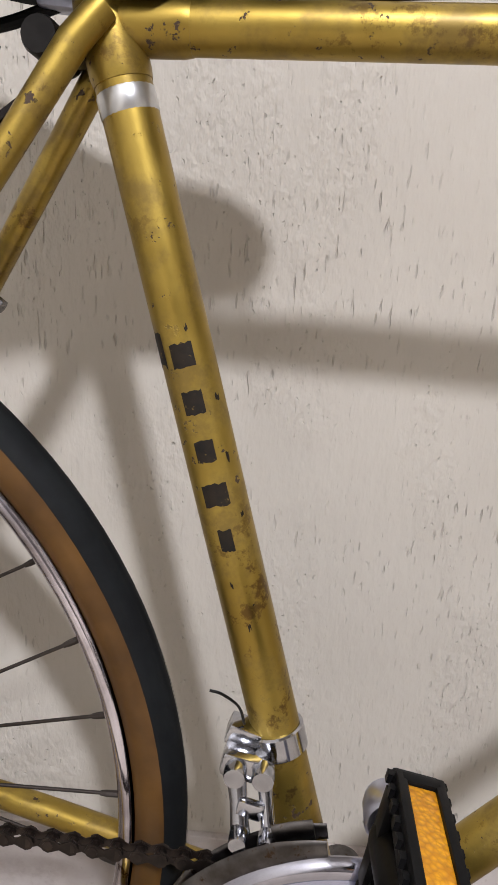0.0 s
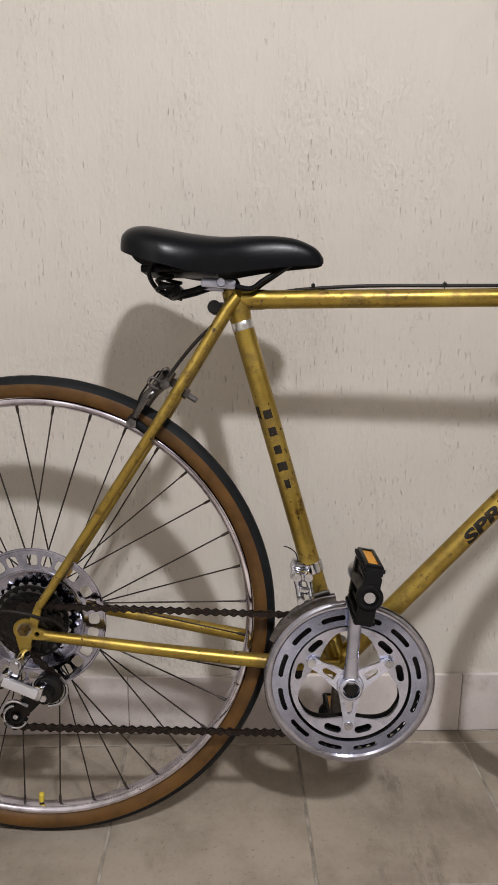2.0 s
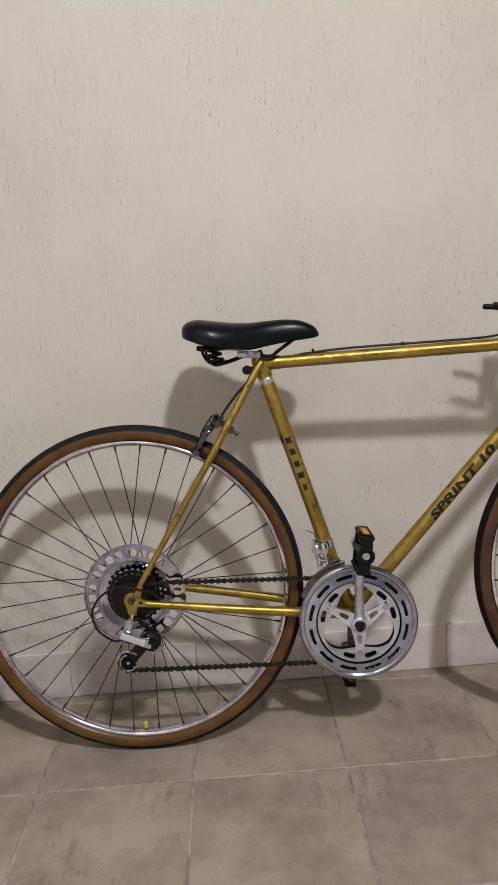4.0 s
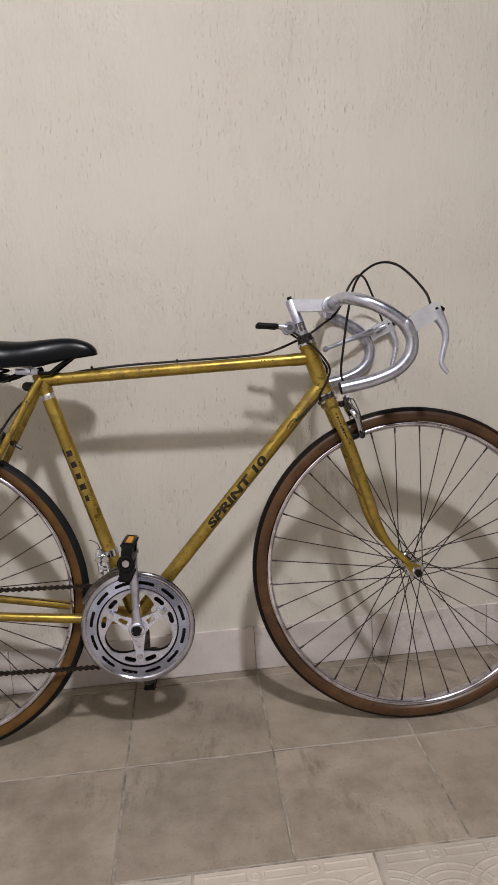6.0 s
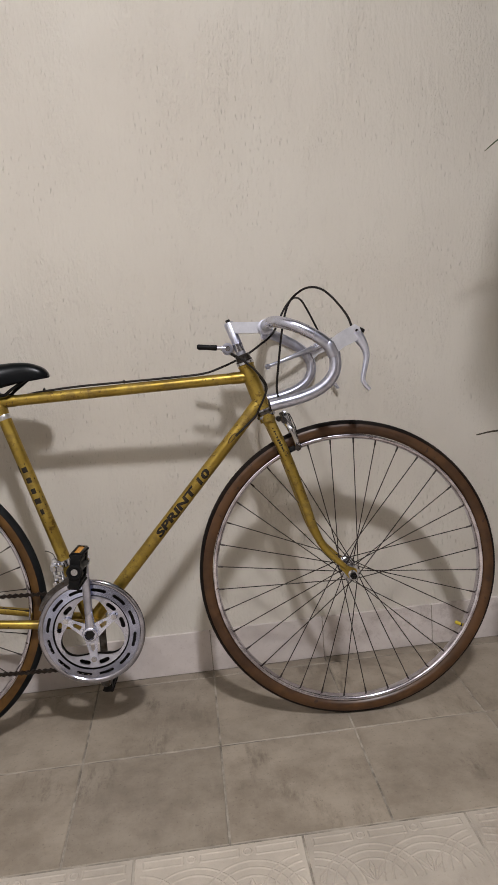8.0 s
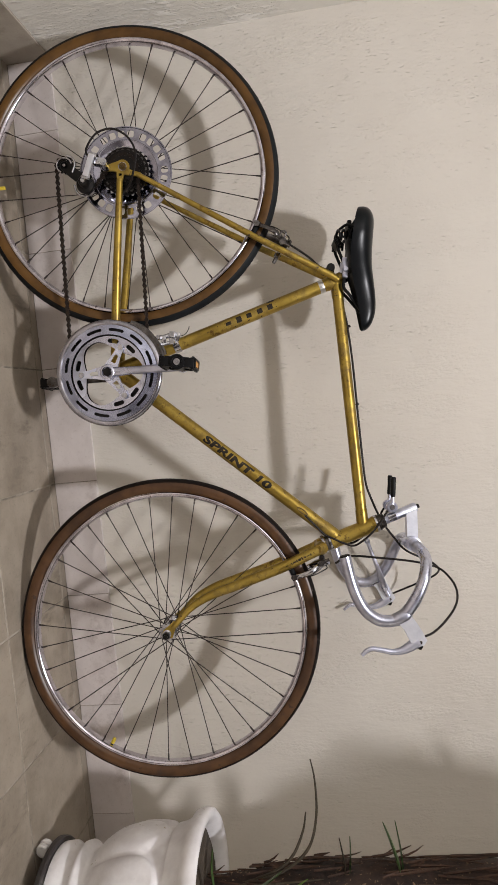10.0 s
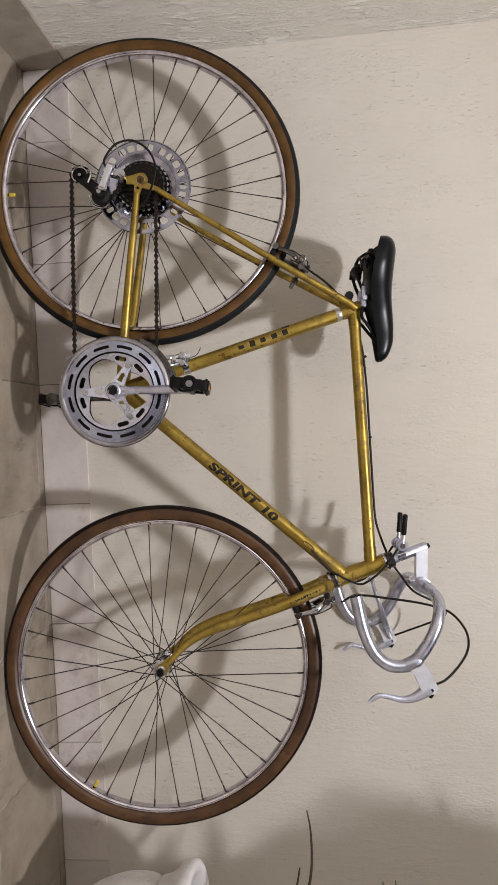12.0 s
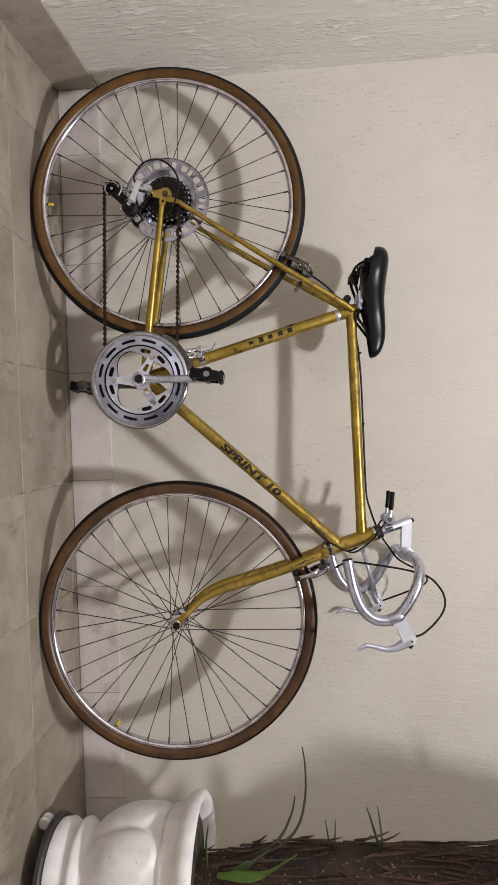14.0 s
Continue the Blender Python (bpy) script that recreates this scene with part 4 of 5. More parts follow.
for y in (-0.0590, -0.0465):
    dirn = Vector((P2[0] - P1[0], 0, P2[1] - P1[1])).normalized()
    off = Vector((-dirn.z, 0, dirn.x))
    ring = []
    for c, a0, a1, rr in ((P1, 90, 270, 0.0112), (P2, -90, 90, 0.0112)):
        for a in np.linspace(a0, a1, 8):
            q = v3(c) + rr * (math.cos(radians(a)) * dirn + math.sin(radians(a)) * off)
            ring.append((q.x, q.z))
    plate(bm, ring, [circle(*c, 0.0088, 20) for c in (P1, P2)], y - 0.0008, y + 0.0008)
part("pulley_cage", bm, STEEL, changer, "oily dark pulley cage")
for c in (P1, P2):
    bm = bmesh.new()
    tube(bm, [(c[0] + 0.0165 * math.cos(radians(a)), -0.0605, c[1] + 0.0165 * math.sin(radians(a))) for a in np.linspace(95, 330, 22)], 0.0020, 8)
    part("cage_ring", bm, CHROME, changer, "bright pulley ring")
bm = bmesh.new()
tube(bm, smooth_path([(0.040, -0.066, 0.236), (0.056, -0.066, 0.240), (0.065, -0.066, 0.252), (0.066, -0.066, 0.266), (0.058, -0.066, 0.279)], 4), 0.0026, 8)
part("cage_tab", bm, CHROME, changer)
bm = bmesh.new()
tube(bm, smooth_path([(-0.030, -0.062, 0.222), (-0.022, -0.062, 0.236), (-0.008, -0.062, 0.240), (0.010, -0.062, 0.233)], 4), 0.0024, 8)
part("cage_tab", bm, CHROME, changer)
bar("derailleur_cable", [(0.062, -0.048, 0.340), (0.050, -0.060, 0.358), (0.036, -0.078, 0.370), (0.015, -0.086, 0.379), (-0.015, -0.088, 0.382), (-0.046, -0.088, 0.367), (-0.066, -0.088, 0.336), (-0.058, -0.090, 0.300), (-0.026, -0.092, 0.276), (-0.006, -0.094, 0.280)], 0.0024, CABLE, changer, steps=6, seg=8)

# brakes
def caliper(name, top, rim_c, back, label):
    """A side-pull brake: two arched arms from a centre bolt down to pads on the rim."""
    t, r = Vector(top), Vector(rim_c)
    bm = bmesh.new()
    lathe(bm, [(0, -0.010), (0.0065, -0.010), (0.0065, 0.010), (0, 0.010)], t.x, t.z, 10)
    body = part(name, bm, GRIMY, bike, label)
    for s in (-1, 1):
        bm = bmesh.new()
        mid = t.lerp(r, 0.5) + Vector((0, s * 0.032, 0)) + back * 0.016
        tube(bm, smooth_path([t + back * 0.014 + Vector((0, -s * 0.012, 0.012)), t + back * 0.014 + Vector((0, s * 0.010, 0.0)), t.lerp(r, 0.25) + Vector((0, s * 0.030, 0)) + back * 0.014, mid + Vector((0, s * 0.004, 0)), r + Vector((0, s * 0.024, 0)) + back * 0.012], 5), [0.0040, 0.0085, 0.0082, 0.0072, 0.0062], 12, 0.6)
        part("brake_arm", bm, GRIMY if back.x < 0 else CHROME, body)
        bm = bmesh.new()
        tube(bm, smooth_path([t + back * 0.022 + Vector((0, s * 0.004, 0.004)), t + back * 0.026 + Vector((0, s * 0.020, 0.000)), t.lerp(r, 0.45) + back * 0.024 + Vector((0, s * 0.034, 0)), t.lerp(r, 0.75) + back * 0.016 + Vector((0, s * 0.030, 0))], 5), 0.0013, 8)
        part("return_spring", bm, STEEL, body)
        bm = bmesh.new()
        along = (r - t).cross(Vector((0, 1, 0))).normalized()
        tube(bm, [r + Vector((0, s * 0.017, 0)) - along * 0.020, r + Vector((0, s * 0.017, 0)) + along * 0.020], 0.0062, 10)
        part("brake_pad", bm, TREAD, body)
        bm = bmesh.new()
        tube(bm, [r + Vector((0, s * 0.018, 0)) + back * 0.010, r + Vector((0, s * 0.036, 0)) + back * 0.010], 0.0055, 10)
        tube(bm, [r + Vector((0, s * 0.034, 0)) + back * 0.010, r + Vector((0, s * 0.038, 0)) + back * 0.010], 0.0075, 6)
        part("pad_holder", bm, GRIMY, body)
    bm = bmesh.new()
    e = t + back * 0.010 + Vector((0, -0.028, -0.006))
    up = (t - r).normalized()
    tube(bm, [t + back * 0.012 + Vector((0, -0.006, 0)), e], 0.0050, 10)
    tube(bm, [e - up * 0.004, e + up * 0.020], [0.0055, 0.0036], 10)
    tube(bm, [e + Vector((0, -0.007, 0)), e + Vector((0, 0.004, 0))], 0.0072, 6)
    part("cable_anchor", bm, GRIMY, body)
    return body


front_brake = caliper("front_brake", (0.926, 0, 0.712), (0.952, 0, 0.642), Vector((0.95, 0, 0.25)).normalized(), "chromed front brake caliper")
rear_brake = caliper("rear_brake", (0.211, 0, 0.688), (0.165, 0, 0.628), Vector((-0.75, 0, 0.45)).normalized(), "grimy chromed rear brake caliper")
bm = bmesh.new()
tube(bm, smooth_path([(0.200, -0.038, 0.690), (0.186, -0.042, 0.697), (0.182, -0.042, 0.688), (0.195, -0.042, 0.680)], 4), 0.0020, 8)
part("quick_release", bm, GRIMY, rear_brake)
bm = bmesh.new()
tube(bm, [(0.214, -0.004, 0.682), (0.243, -0.006, 0.663)], 0.0042, 10)
tube(bm, [(0.224, -0.006, 0.676), (0.231, -0.006, 0.671)], 0.0078, 6)
part("brake_bolt", bm, GRIMY, rear_brake)

# stem and handlebar
bm = bmesh.new()
q0, q1 = v3((0.8575, 0.853)), v3((0.8305, 0.936))
tube(bm, [q0, q1, q1 + 0.003 * hd], [0.0110, 0.0112, 0.0095], 22)
arm = bmesh.new()
plate(arm, [(0.825, 0.936), (0.832, 0.9385), (0.904, 0.934), (0.908, 0.9095), (0.840, 0.913), (0.830, 0.917)], [], -0.0105, 0.0105)
bmesh.ops.bevel(arm, geom=[e for e in arm.edges if len(e.link_faces) == 2 and e.calc_face_angle() > 0.6], offset=0.0035, segments=3, profile=0.6, affect="EDGES")

stem = part("stem", bm, ALLOY, bike, "aluminium quill stem", 50)
part("stem_arm", arm, BRIGHT, stem, "flat-sided aluminium stem arm", 40)
bm = bmesh.new()
tube(bm, [q1 + 0.003 * hd, q1 + 0.009 * hd], 0.0052, 6)
part("stem_bolt", bm, STEEL, stem)
bm = bmesh.new()
lathe(bm, [(0.0125, -0.021), (0.0170, -0.020), (0.0176, -0.015), (0.0176, 0.015), (0.0170, 0.020), (0.0125, 0.021)], 0.912, 0.921, 24)
box(bm, (0.907, 0, 0.902), (0.013, 0.026, 0.014), bevel=0.003)
lathe(bm, [(0, -0.020), (0.0055, -0.020), (0.0055, 0.020), (0, 0.020)], 0.907, 0.899, 8)
part("bar_clamp", bm, ALLOY, stem)

half = [(0.912, 0.0, 0.921), (0.912, 0.05, 0.921), (0.914, 0.10, 0.922), (0.924, 0.148, 0.920), (0.948, 0.174, 0.911), (0.975, 0.182, 0.898), (1.003, 0.184, 0.880), (1.024, 0.185, 0.860), (1.035, 0.185, 0.836), (1.030, 0.185, 0.804), (1.004, 0.184, 0.778), (0.959, 0.182, 0.761), (0.897, 0.181, 0.750)]
whole = [(x, -y, z) for x, y, z in reversed(half[1:])] + half
bm = bmesh.new()
tube(bm, smooth_path(whole, 7), 0.0122, 20)
handlebar = part("handlebar", bm, ALLOY, bike, "bare aluminium drop handlebar", 50)
for s in (-1, 1):
    bm = bmesh.new()
    lathe(bm, [(0.0123, s * 0.024), (0.0138, s * 0.027), (0.0138, s * 0.062), (0.0123, s * 0.066)], 0.912, 0.921, 22)
    part("bar_sleeve", bm, ALLOY, handlebar)
    e, i = Vector((0.897, s * 0.181, 0.750)), Vector((0.959, s * 0.182, 0.761))
    d = (e - i).normalized()
    bm = bmesh.new()
    tube(bm, [e - 0.001 * d, e + 0.0005 * d, e + 0.002 * d, e + 0.003 * d], [0.0118, 0.0124, 0.0112, 0.007], 16)
    part("end_plug", bm, PLASTIC, handlebar, "black end plug")
    # brake lever: body, curved blade, pivot and clamp
    y = s * 0.185
    bm = bmesh.new()
    flat = [(1.024, 0.870), (1.028, 0.851), (1.037, 0.843), (1.054, 0.856), (1.068, 0.861), (1.080, 0.866), (1.090, 0.879), (1.088, 0.892), (1.078, 0.899), (1.060, 0.891), (1.042, 0.882)]
    plate(bm, flat, [], y - 0.0100, y + 0.0100)
    bmesh.ops.bevel(bm, geom=[e for e in bm.edges if len(e.link_faces) == 2 and e.calc_face_angle() > 0.8], offset=0.0028, segments=3, profile=0.6, affect="EDGES")
    body = part("lever_body", bm, BRIGHT, handlebar, "bare aluminium brake lever body", 50)
    bm = bmesh.new()
    blade = [(1.080, y, 0.884), (1.089, y, 0.868), (1.097, y, 0.850), (1.099, y, 0.830), (1.093, y, 0.806), (1.089, y, 0.788), (1.093, y, 0.776), (1.101, y, 0.766)]
    tube(bm, smooth_path(blade, 5), [0.0120, 0.0110, 0.0082, 0.0062, 0.0054, 0.0050, 0.0048, 0.0036], 12, 1.0)
    part("lever_blade", bm, CAST, body)
    bm = bmesh.new()
    tube(bm, [(1.081, y - 0.0112, 0.886), (1.081, y + 0.0112, 0.886)], 0.0030, 12)
    part("lever_pivot", bm, GRIMY, body)
    bm = bmesh.new()
    tube(bm, [(1.084, y, 0.890), (1.093, y, 0.886), (1.098, y, 0.884)], [0.0048, 0.0052, 0.0036], 10)
    part("pivot_bolt", bm, STEEL, body)
    bm = bmesh.new()
    tube(bm, [(1.022, y, 0.8665), (1.025, y, 0.864), (1.034, y, 0.842), (1.035, y, 0.838)], [0.0125, 0.0136, 0.0136, 0.0125], 18)
    part("lever_clamp", bm, ALLOY, body)
# second, inner lever along the flat of the bar on the wall side, and its stub on the near side
bm = bmesh.new()
tube(bm, smooth_path([(1.072, 0.172, 0.882), (1.050, 0.170, 0.873), (1.022, 0.160, 0.866), (0.985, 0.145, 0.855), (0.950, 0.138, 0.844), (0.922, 0.132, 0.836)], 5), [0.0065, 0.0085, 0.0070, 0.0052, 0.0045, 0.0045], 12, 0.7)
tube(bm, [(0.926, 0.132, 0.837), (0.922, 0.132, 0.8355), (0.917, 0.131, 0.834), (0.914, 0.131, 0.833)], [0.0045, 0.0068, 0.0068, 0.004], 12)
part("extension_lever", bm, ALLOY, handlebar, "aluminium extension brake lever")
bm = bmesh.new()
tube(bm, smooth_path([(1.066, -0.172, 0.880), (1.048, -0.170, 0.873), (1.030, -0.166, 0.871), (1.010, -0.162, 0.869)], 5), [0.0060, 0.0075, 0.0060, 0.0042], 12, 0.7)
part("extension_lever", bm, ALLOY, handlebar, "aluminium extension brake lever")

# stem shifters
bm = bmesh.new()
c = v3((0.8455, 0.880))
tube(bm, [c - 0.009 * hd, c + 0.009 * hd], 0.0142, 20)
box(bm, c + Vector((-0.014, 0, 0)), (0.016, 0.020, 0.013), pose(0, 0, 0, 0, -17, 0), 0.002)
lathe(bm, [(0, -0.032), (0.0060, -0.032), (0.0060, 0.032), (0, 0.032)], 0.823, 0.879, 14)
part("shifter_clamp", bm, CHROME, stem)
for s, z in ((-1, 0.0), (1, 0.002)):
    bm = bmesh.new()
    lathe(bm, [(0, s * 0.018), (0.0120, s * 0.018), (0.0128, s * 0.020), (0.0128, s * 0.029), (0.0110, s * 0.031), (0, s * 0.031)], 0.823, 0.879, 22)
    tube(bm, [(0.820, s * 0.0255, 0.880), (0.806, s * 0.027, 0.882 + z), (0.794, s * 0.028, 0.8835 + z)], [0.0062, 0.0042, 0.0042], 12)
    part("shift_lever", bm, ALLOY, stem, "aluminium stem shift lever")
    bm = bmesh.new()
    tube(bm, [(0.799, s * 0.0275, 0.883 + z), (0.796, s * 0.028, 0.8833 + z), (0.776, s * 0.029, 0.886 + z), (0.758, s * 0.030, 0.888 + z), (0.755, s * 0.030, 0.8885 + z)], [0.0052, 0.0060, 0.0055, 0.0058, 0.0040], 14)
    part("lever_grip", bm, PLASTIC, stem, "black rubber shift lever grip")

# cables
bar("front_brake_cable", [(1.074, -0.184, 0.893), (1.067, -0.178, 0.918), (1.050, -0.150, 0.953), (1.031, -0.120, 0.980), (1.010, -0.095, 0.991), (0.988, -0.070, 0.987), (0.964, -0.048, 0.965), (0.948, -0.036, 0.915), (0.934, -0.032, 0.840), (0.925, -0.031, 0.775), (0.938, -0.031, 0.740)], 0.0025, CABLE, front_brake, "black brake cable", 6, 8)
bar("rear_brake_cable", [(1.066, 0.174, 0.894), (1.053, 0.158, 0.920), (1.029, 0.120, 0.960), (1.008, 0.085, 0.986), (0.985, 0.045, 0.986), (0.960, 0.020, 0.960), (0.930, 0.012, 0.908), (0.895, 0.018, 0.882), (0.864, 0.022, 0.863), (0.831, 0.018, 0.849), (0.800, 0.010, 0.8380), (0.768, 0.004, 0.8295), (0.715, 0, 0.8265), (0.600, 0, 0.8250), (0.480, 0, 0.8235), (0.400, 0, 0.8190), (0.362, 0.004, 0.8145), (0.330, 0.014, 0.808), (0.290, 0.024, 0.802)], 0.0025, CABLE, rear_brake, "black brake cable along the top tube", 6, 8)
bar("rear_brake_cable", [(0.288, -0.006, 0.792), (0.277, -0.013, 0.778), (0.262, -0.022, 0.763), (0.246, -0.028, 0.747), (0.229, -0.030, 0.727), (0.216, -0.030, 0.710), (0.206, -0.030, 0.696)], 0.0025, CABLE, rear_brake, "", 6, 8)
for s in (-1, 1):
    bar("shift_cable", [(0.828, s * 0.026, 0.870), (0.850, s * 0.026, 0.854), (0.875, s * 0.024, 0.832), (0.894, s * 0.022, 0.808), (0.9035, s * 0.020, 0.786), (0.895, s * 0.019, 0.762), (0.884, s * 0.018, 0.742), *[on_tube(v3((BB[0], 0.288)), dd, 0.0172, u, g if s < 0 else math.pi - g) for u, g in ((0.600, -0.75), (0.570, -0.5), (0.535, -0.2))]], 0.0024, CABLE, head_tube, "", 6, 8)
for u in (0.105, 0.285):
    p = v3(TT0) + u * td
    bm = bmesh.new()
    tube(bm, [p - 0.0025 * td + Vector((0, 0, 0.0175)), p + 0.0025 * td + Vector((0, 0, 0.0175))], 0.0034, 10)
    tube(bm, [p + Vector((0, 0, 0.011)), p + Vector((0, 0, 0.0222))], 0.0010, 6)
    part("cable_clip", bm, STEEL, top_tube)

# saddle
SADDLE = ((0.1450, 0.882, 0.868, 0.036), (0.1490, 0.889, 0.861, 0.052), (0.160, 0.8950, 0.855, 0.066), (0.178, 0.8970, 0.8485, 0.0755), (0.205, 0.8930, 0.8415, 0.0780), (0.240, 0.8880, 0.8345, 0.0690), (0.275, 0.8855, 0.8330, 0.0540),
          (0.310, 0.8870, 0.8380, 0.0390), (0.345, 0.8880, 0.8430, 0.0300), (0.375, 0.8850, 0.8460, 0.0260), (0.397, 0.8770, 0.8480, 0.0225), (0.409, 0.8690, 0.8490, 0.0180), (0.4155, 0.8600, 0.8510, 0.0110))


def loft(rows, steps):
    """Rows of numbers with smooth rows between them."""
    heads, tails = smooth_path([r[:3] for r in rows], steps), smooth_path([(r[3], 0, 0) for r in rows], steps)
    return [(a.x, a.y, a.z, b.x) for a, b in zip(heads, tails)]


bm = bmesh.new()
rings = []
for x, zt, zb, w in loft(SADDLE, 5):
    ring = []
    for k in range(25):
        a = math.pi * k / 24
        c, s = math.cos(a), math.sin(a)
        ring.append(bm.verts.new((x, w * math.copysign(abs(c) ** 0.62, c), zb + (zt - zb) * s**0.75)))
    for g in (-0.7, -0.25, 0.25, 0.7):
        ring.append(bm.verts.new((x, w * g * 1.0, zb + 0.30 * (zt - zb))))
    rings.append(ring)
n = len(rings[0])
for a, b in zip(rings, rings[1:]):
    for k in range(n):
        bm.faces.new((a[k], a[(k + 1) % n], b[(k + 1) % n], b[k]))
bm.faces.new(rings[0]), bm.faces.new(rings[-1])
saddle = part("saddle", bm, VINYL, bike, "padded black vinyl saddle with soft sheen", 60)
bm = bmesh.new()
tube(bm, [v3(SEAT_TOP), v3(SEAT_TOP) + 0.008 * sd, v3(SEAT_TOP) + 0.014 * sd], [0.0130, 0.0128, 0.0105], 20)
part("seat_post", bm, CHROME, bike, "short chromed seat post")
bm = bmesh.new()
lathe(bm, [(0, -0.036), (0.0052, -0.036), (0.0062, -0.034), (0.0062, 0.034), (0.0052, 0.036), (0, 0.036)], 0.278, 0.8235, 18)
for s in (-1, 1):
    box(bm, (0.274, s * 0.024, 0.8225), (0.046, 0.014, 0.013), pose(0, 0, 0, 0, 4, 0), 0.003)
part("saddle_clamp", bm, ALLOY, saddle, "dull metal saddle clamp")
for s in (-1, 1):
    bar("saddle_rail", [(0.205, s * 0.030, 0.806), (0.235, s * 0.027, 0.812), (0.275, s * 0.024, 0.823), (0.315, s * 0.022, 0.8165), (0.335, s * 0.020, 0.828), (0.372, s * 0.010, 0.852)], 0.0036, PLASTIC, saddle, "", 6, 10)
    bm = bmesh.new()
    coil = [(0.205 + 0.0015 * math.cos(t * 6.283) * 7, s * 0.046 + 0.0105 * math.sin(t * 6.283), 0.806 + 0.040 * t / 3.5) for t in np.linspace(0, 3.5, 44)]
    tube(bm, coil, 0.0027, 8)
    tube(bm, smooth_path([(0.205, s * 0.030, 0.806), (0.192, s * 0.036, 0.815), (0.184, s * 0.046, 0.832), (0.190, s * 0.05, 0.848)], 4), 0.0030, 8)
    part("saddle_spring", bm, PLASTIC, saddle, "black saddle spring")
bm = bmesh.new()
box(bm, (0.214, 0, 0.812), (0.020, 0.070, 0.012), pose(0, 0, 0, 0, -24, 0), 0.003)
box(bm, (0.222, 0, 0.840), (0.10, 0.085, 0.010), bevel=0.003)
part("saddle_bridge", bm, PLASTIC, saddle)

# ---- potted plant ----
pot = thing("plant_pot", pose(1.660, -0.345, 0), "white lobed concrete plant pot with flared rim, stained", "pot")
PROFILE = ((0.105, 0.052), (0.128, 0.054), (0.130, 0.074), (0.122, 0.084), (0.120, 0.100), (0.129, 0.108), (0.131, 0.118), (0.117, 0.130), (0.116, 0.142), (0.132, 0.165), (0.152, 0.200), (0.163, 0.240), (0.165, 0.275), (0.163, 0.305), (0.164, 0.330), (0.169, 0.350), (0.179, 0.366), (0.190, 0.374), (0.195, 0.386), (0.194, 0.402), (0.187, 0.408), (0.172, 0.404), (0.163, 0.388), (0.157, 0.360), (0.150, 0.310))
bm = bmesh.new()
heights = sorted({z for _, z in PROFILE[:18]} | set(np.linspace(0.136, 0.360, 48)))
fine = smooth_path([(r, 0, z) for r, z in PROFILE[:18]], 8)
outer = [(float(np.interp(z, [q.z for q in fine], [q.x for q in fine])), float(z)) for z in heights]
PROFILE = [*outer, *PROFILE[18:]]


def petals(a, n):
    """Eight rounded panels standing proud of the pot's belly."""
    r, z = PROFILE[n]
    if n >= len(outer) or z < 0.134 or z > 0.33:
        return 1.0
    side = abs(((a * 8 / (2 * math.pi) + 0.62) % 1) * 2 - 1)
    top = min(1.0, max(0.0, (0.322 - 0.055 * side**2.5 - z) / 0.014))
    foot = min(1.0, max(0.0, (z - 0.136) / 0.03))
    return 0.955 + 0.085 * top * top * (3 - 2 * top) * foot * max(0.0, 1 - side**5) + 0.045 * (1 - foot) + 0.045 * max(0.0, (z - 0.322) / 0.008 if z > 0.322 else 0)


vase(bm, PROFILE, 144, petals)
part("pot_body", bm, POT, pot, "", 75)
bm = bmesh.new()
vase(bm, ((0.01, 0.330), (0.1545, 0.345), (0.1560, 0.376), (0.14, 0.384), (0.08, 0.392), (0.004, 0.396)), 40, lambda a, n: 1 - 0.004 * math.sin(5 * a) * (n < 3))
part("soil", bm, SOIL, pot, "dark potting soil")
stand = thing("plant_stand", pose(1.660, -0.345, 0), "round dark plant stand on small white casters", "plant stand")
bm = bmesh.new()
vase(bm, ((0.10, 0.036), (0.136, 0.036), (0.140, 0.039), (0.140, 0.048), (0.137, 0.052), (0.10, 0.052)), 56)
part("stand_disc", bm, RUBBER_STAND, stand)
for a in (200, 272, 344, 56, 128):
    cx, cy = 0.118 * math.cos(radians(a)), 0.118 * math.sin(radians(a))
    if a == 200:
        cx, cy = -0.122, 0.018
    bm = bmesh.new()
    for g in (-0.0085, 0.0085):
        lathe(bm, [(0, g - 0.0065), (0.012, g - 0.0065), (0.0165, g - 0.003), (0.0165, g + 0.003), (0.012, g + 0.0065), (0, g + 0.0065)], cx, 0.0165, 20, cy=cy)
    tube(bm, [(cx, cy, 0.0165), (cx, cy, 0.038)], 0.0055, 10)
    part("caster", bm, CASTER, stand, "white twin-wheel caster")

plant = thing("potted_plant", pose(1.665, -0.345, 0.36), "tall leafy plant with brown fibrous trunk in a white pot", "plant")
rng = random.Random(4)
bm = bmesh.new()
rings = []
ROWS_T, SEG_T = 60, 26
for j in range(ROWS_T):
    z = 1.42 * j / (ROWS_T - 1)
    ring = []
    for k in range(SEG_T):
        a = 2 * math.pi * k / SEG_T
        q = noise.noise((3 * math.cos(a), 3 * math.sin(a), 5 * z)) * 0.006 + noise.noise((9 * math.cos(a), 9 * math.sin(a), 22 * z)) * 0.005
        r = 0.062 + 0.030 * min(1.0, max(0.0, (z - 0.04) / 0.22)) + q
        ring.append(bm.verts.new((r * math.cos(a), r * math.sin(a), z + 0.02)))
    rings.append(ring)
for a, b in zip(rings, rings[1:]):
    for k in range(SEG_T):
        bm.faces.new((a[k], a[(k + 1) % SEG_T], b[(k + 1) % SEG_T], b[k]))
bm.faces.new(rings[0]), bm.faces.new(rings[-1])
part("trunk", bm, BARK, plant, "brown fibrous trunk", 80)
bm = bmesh.new()
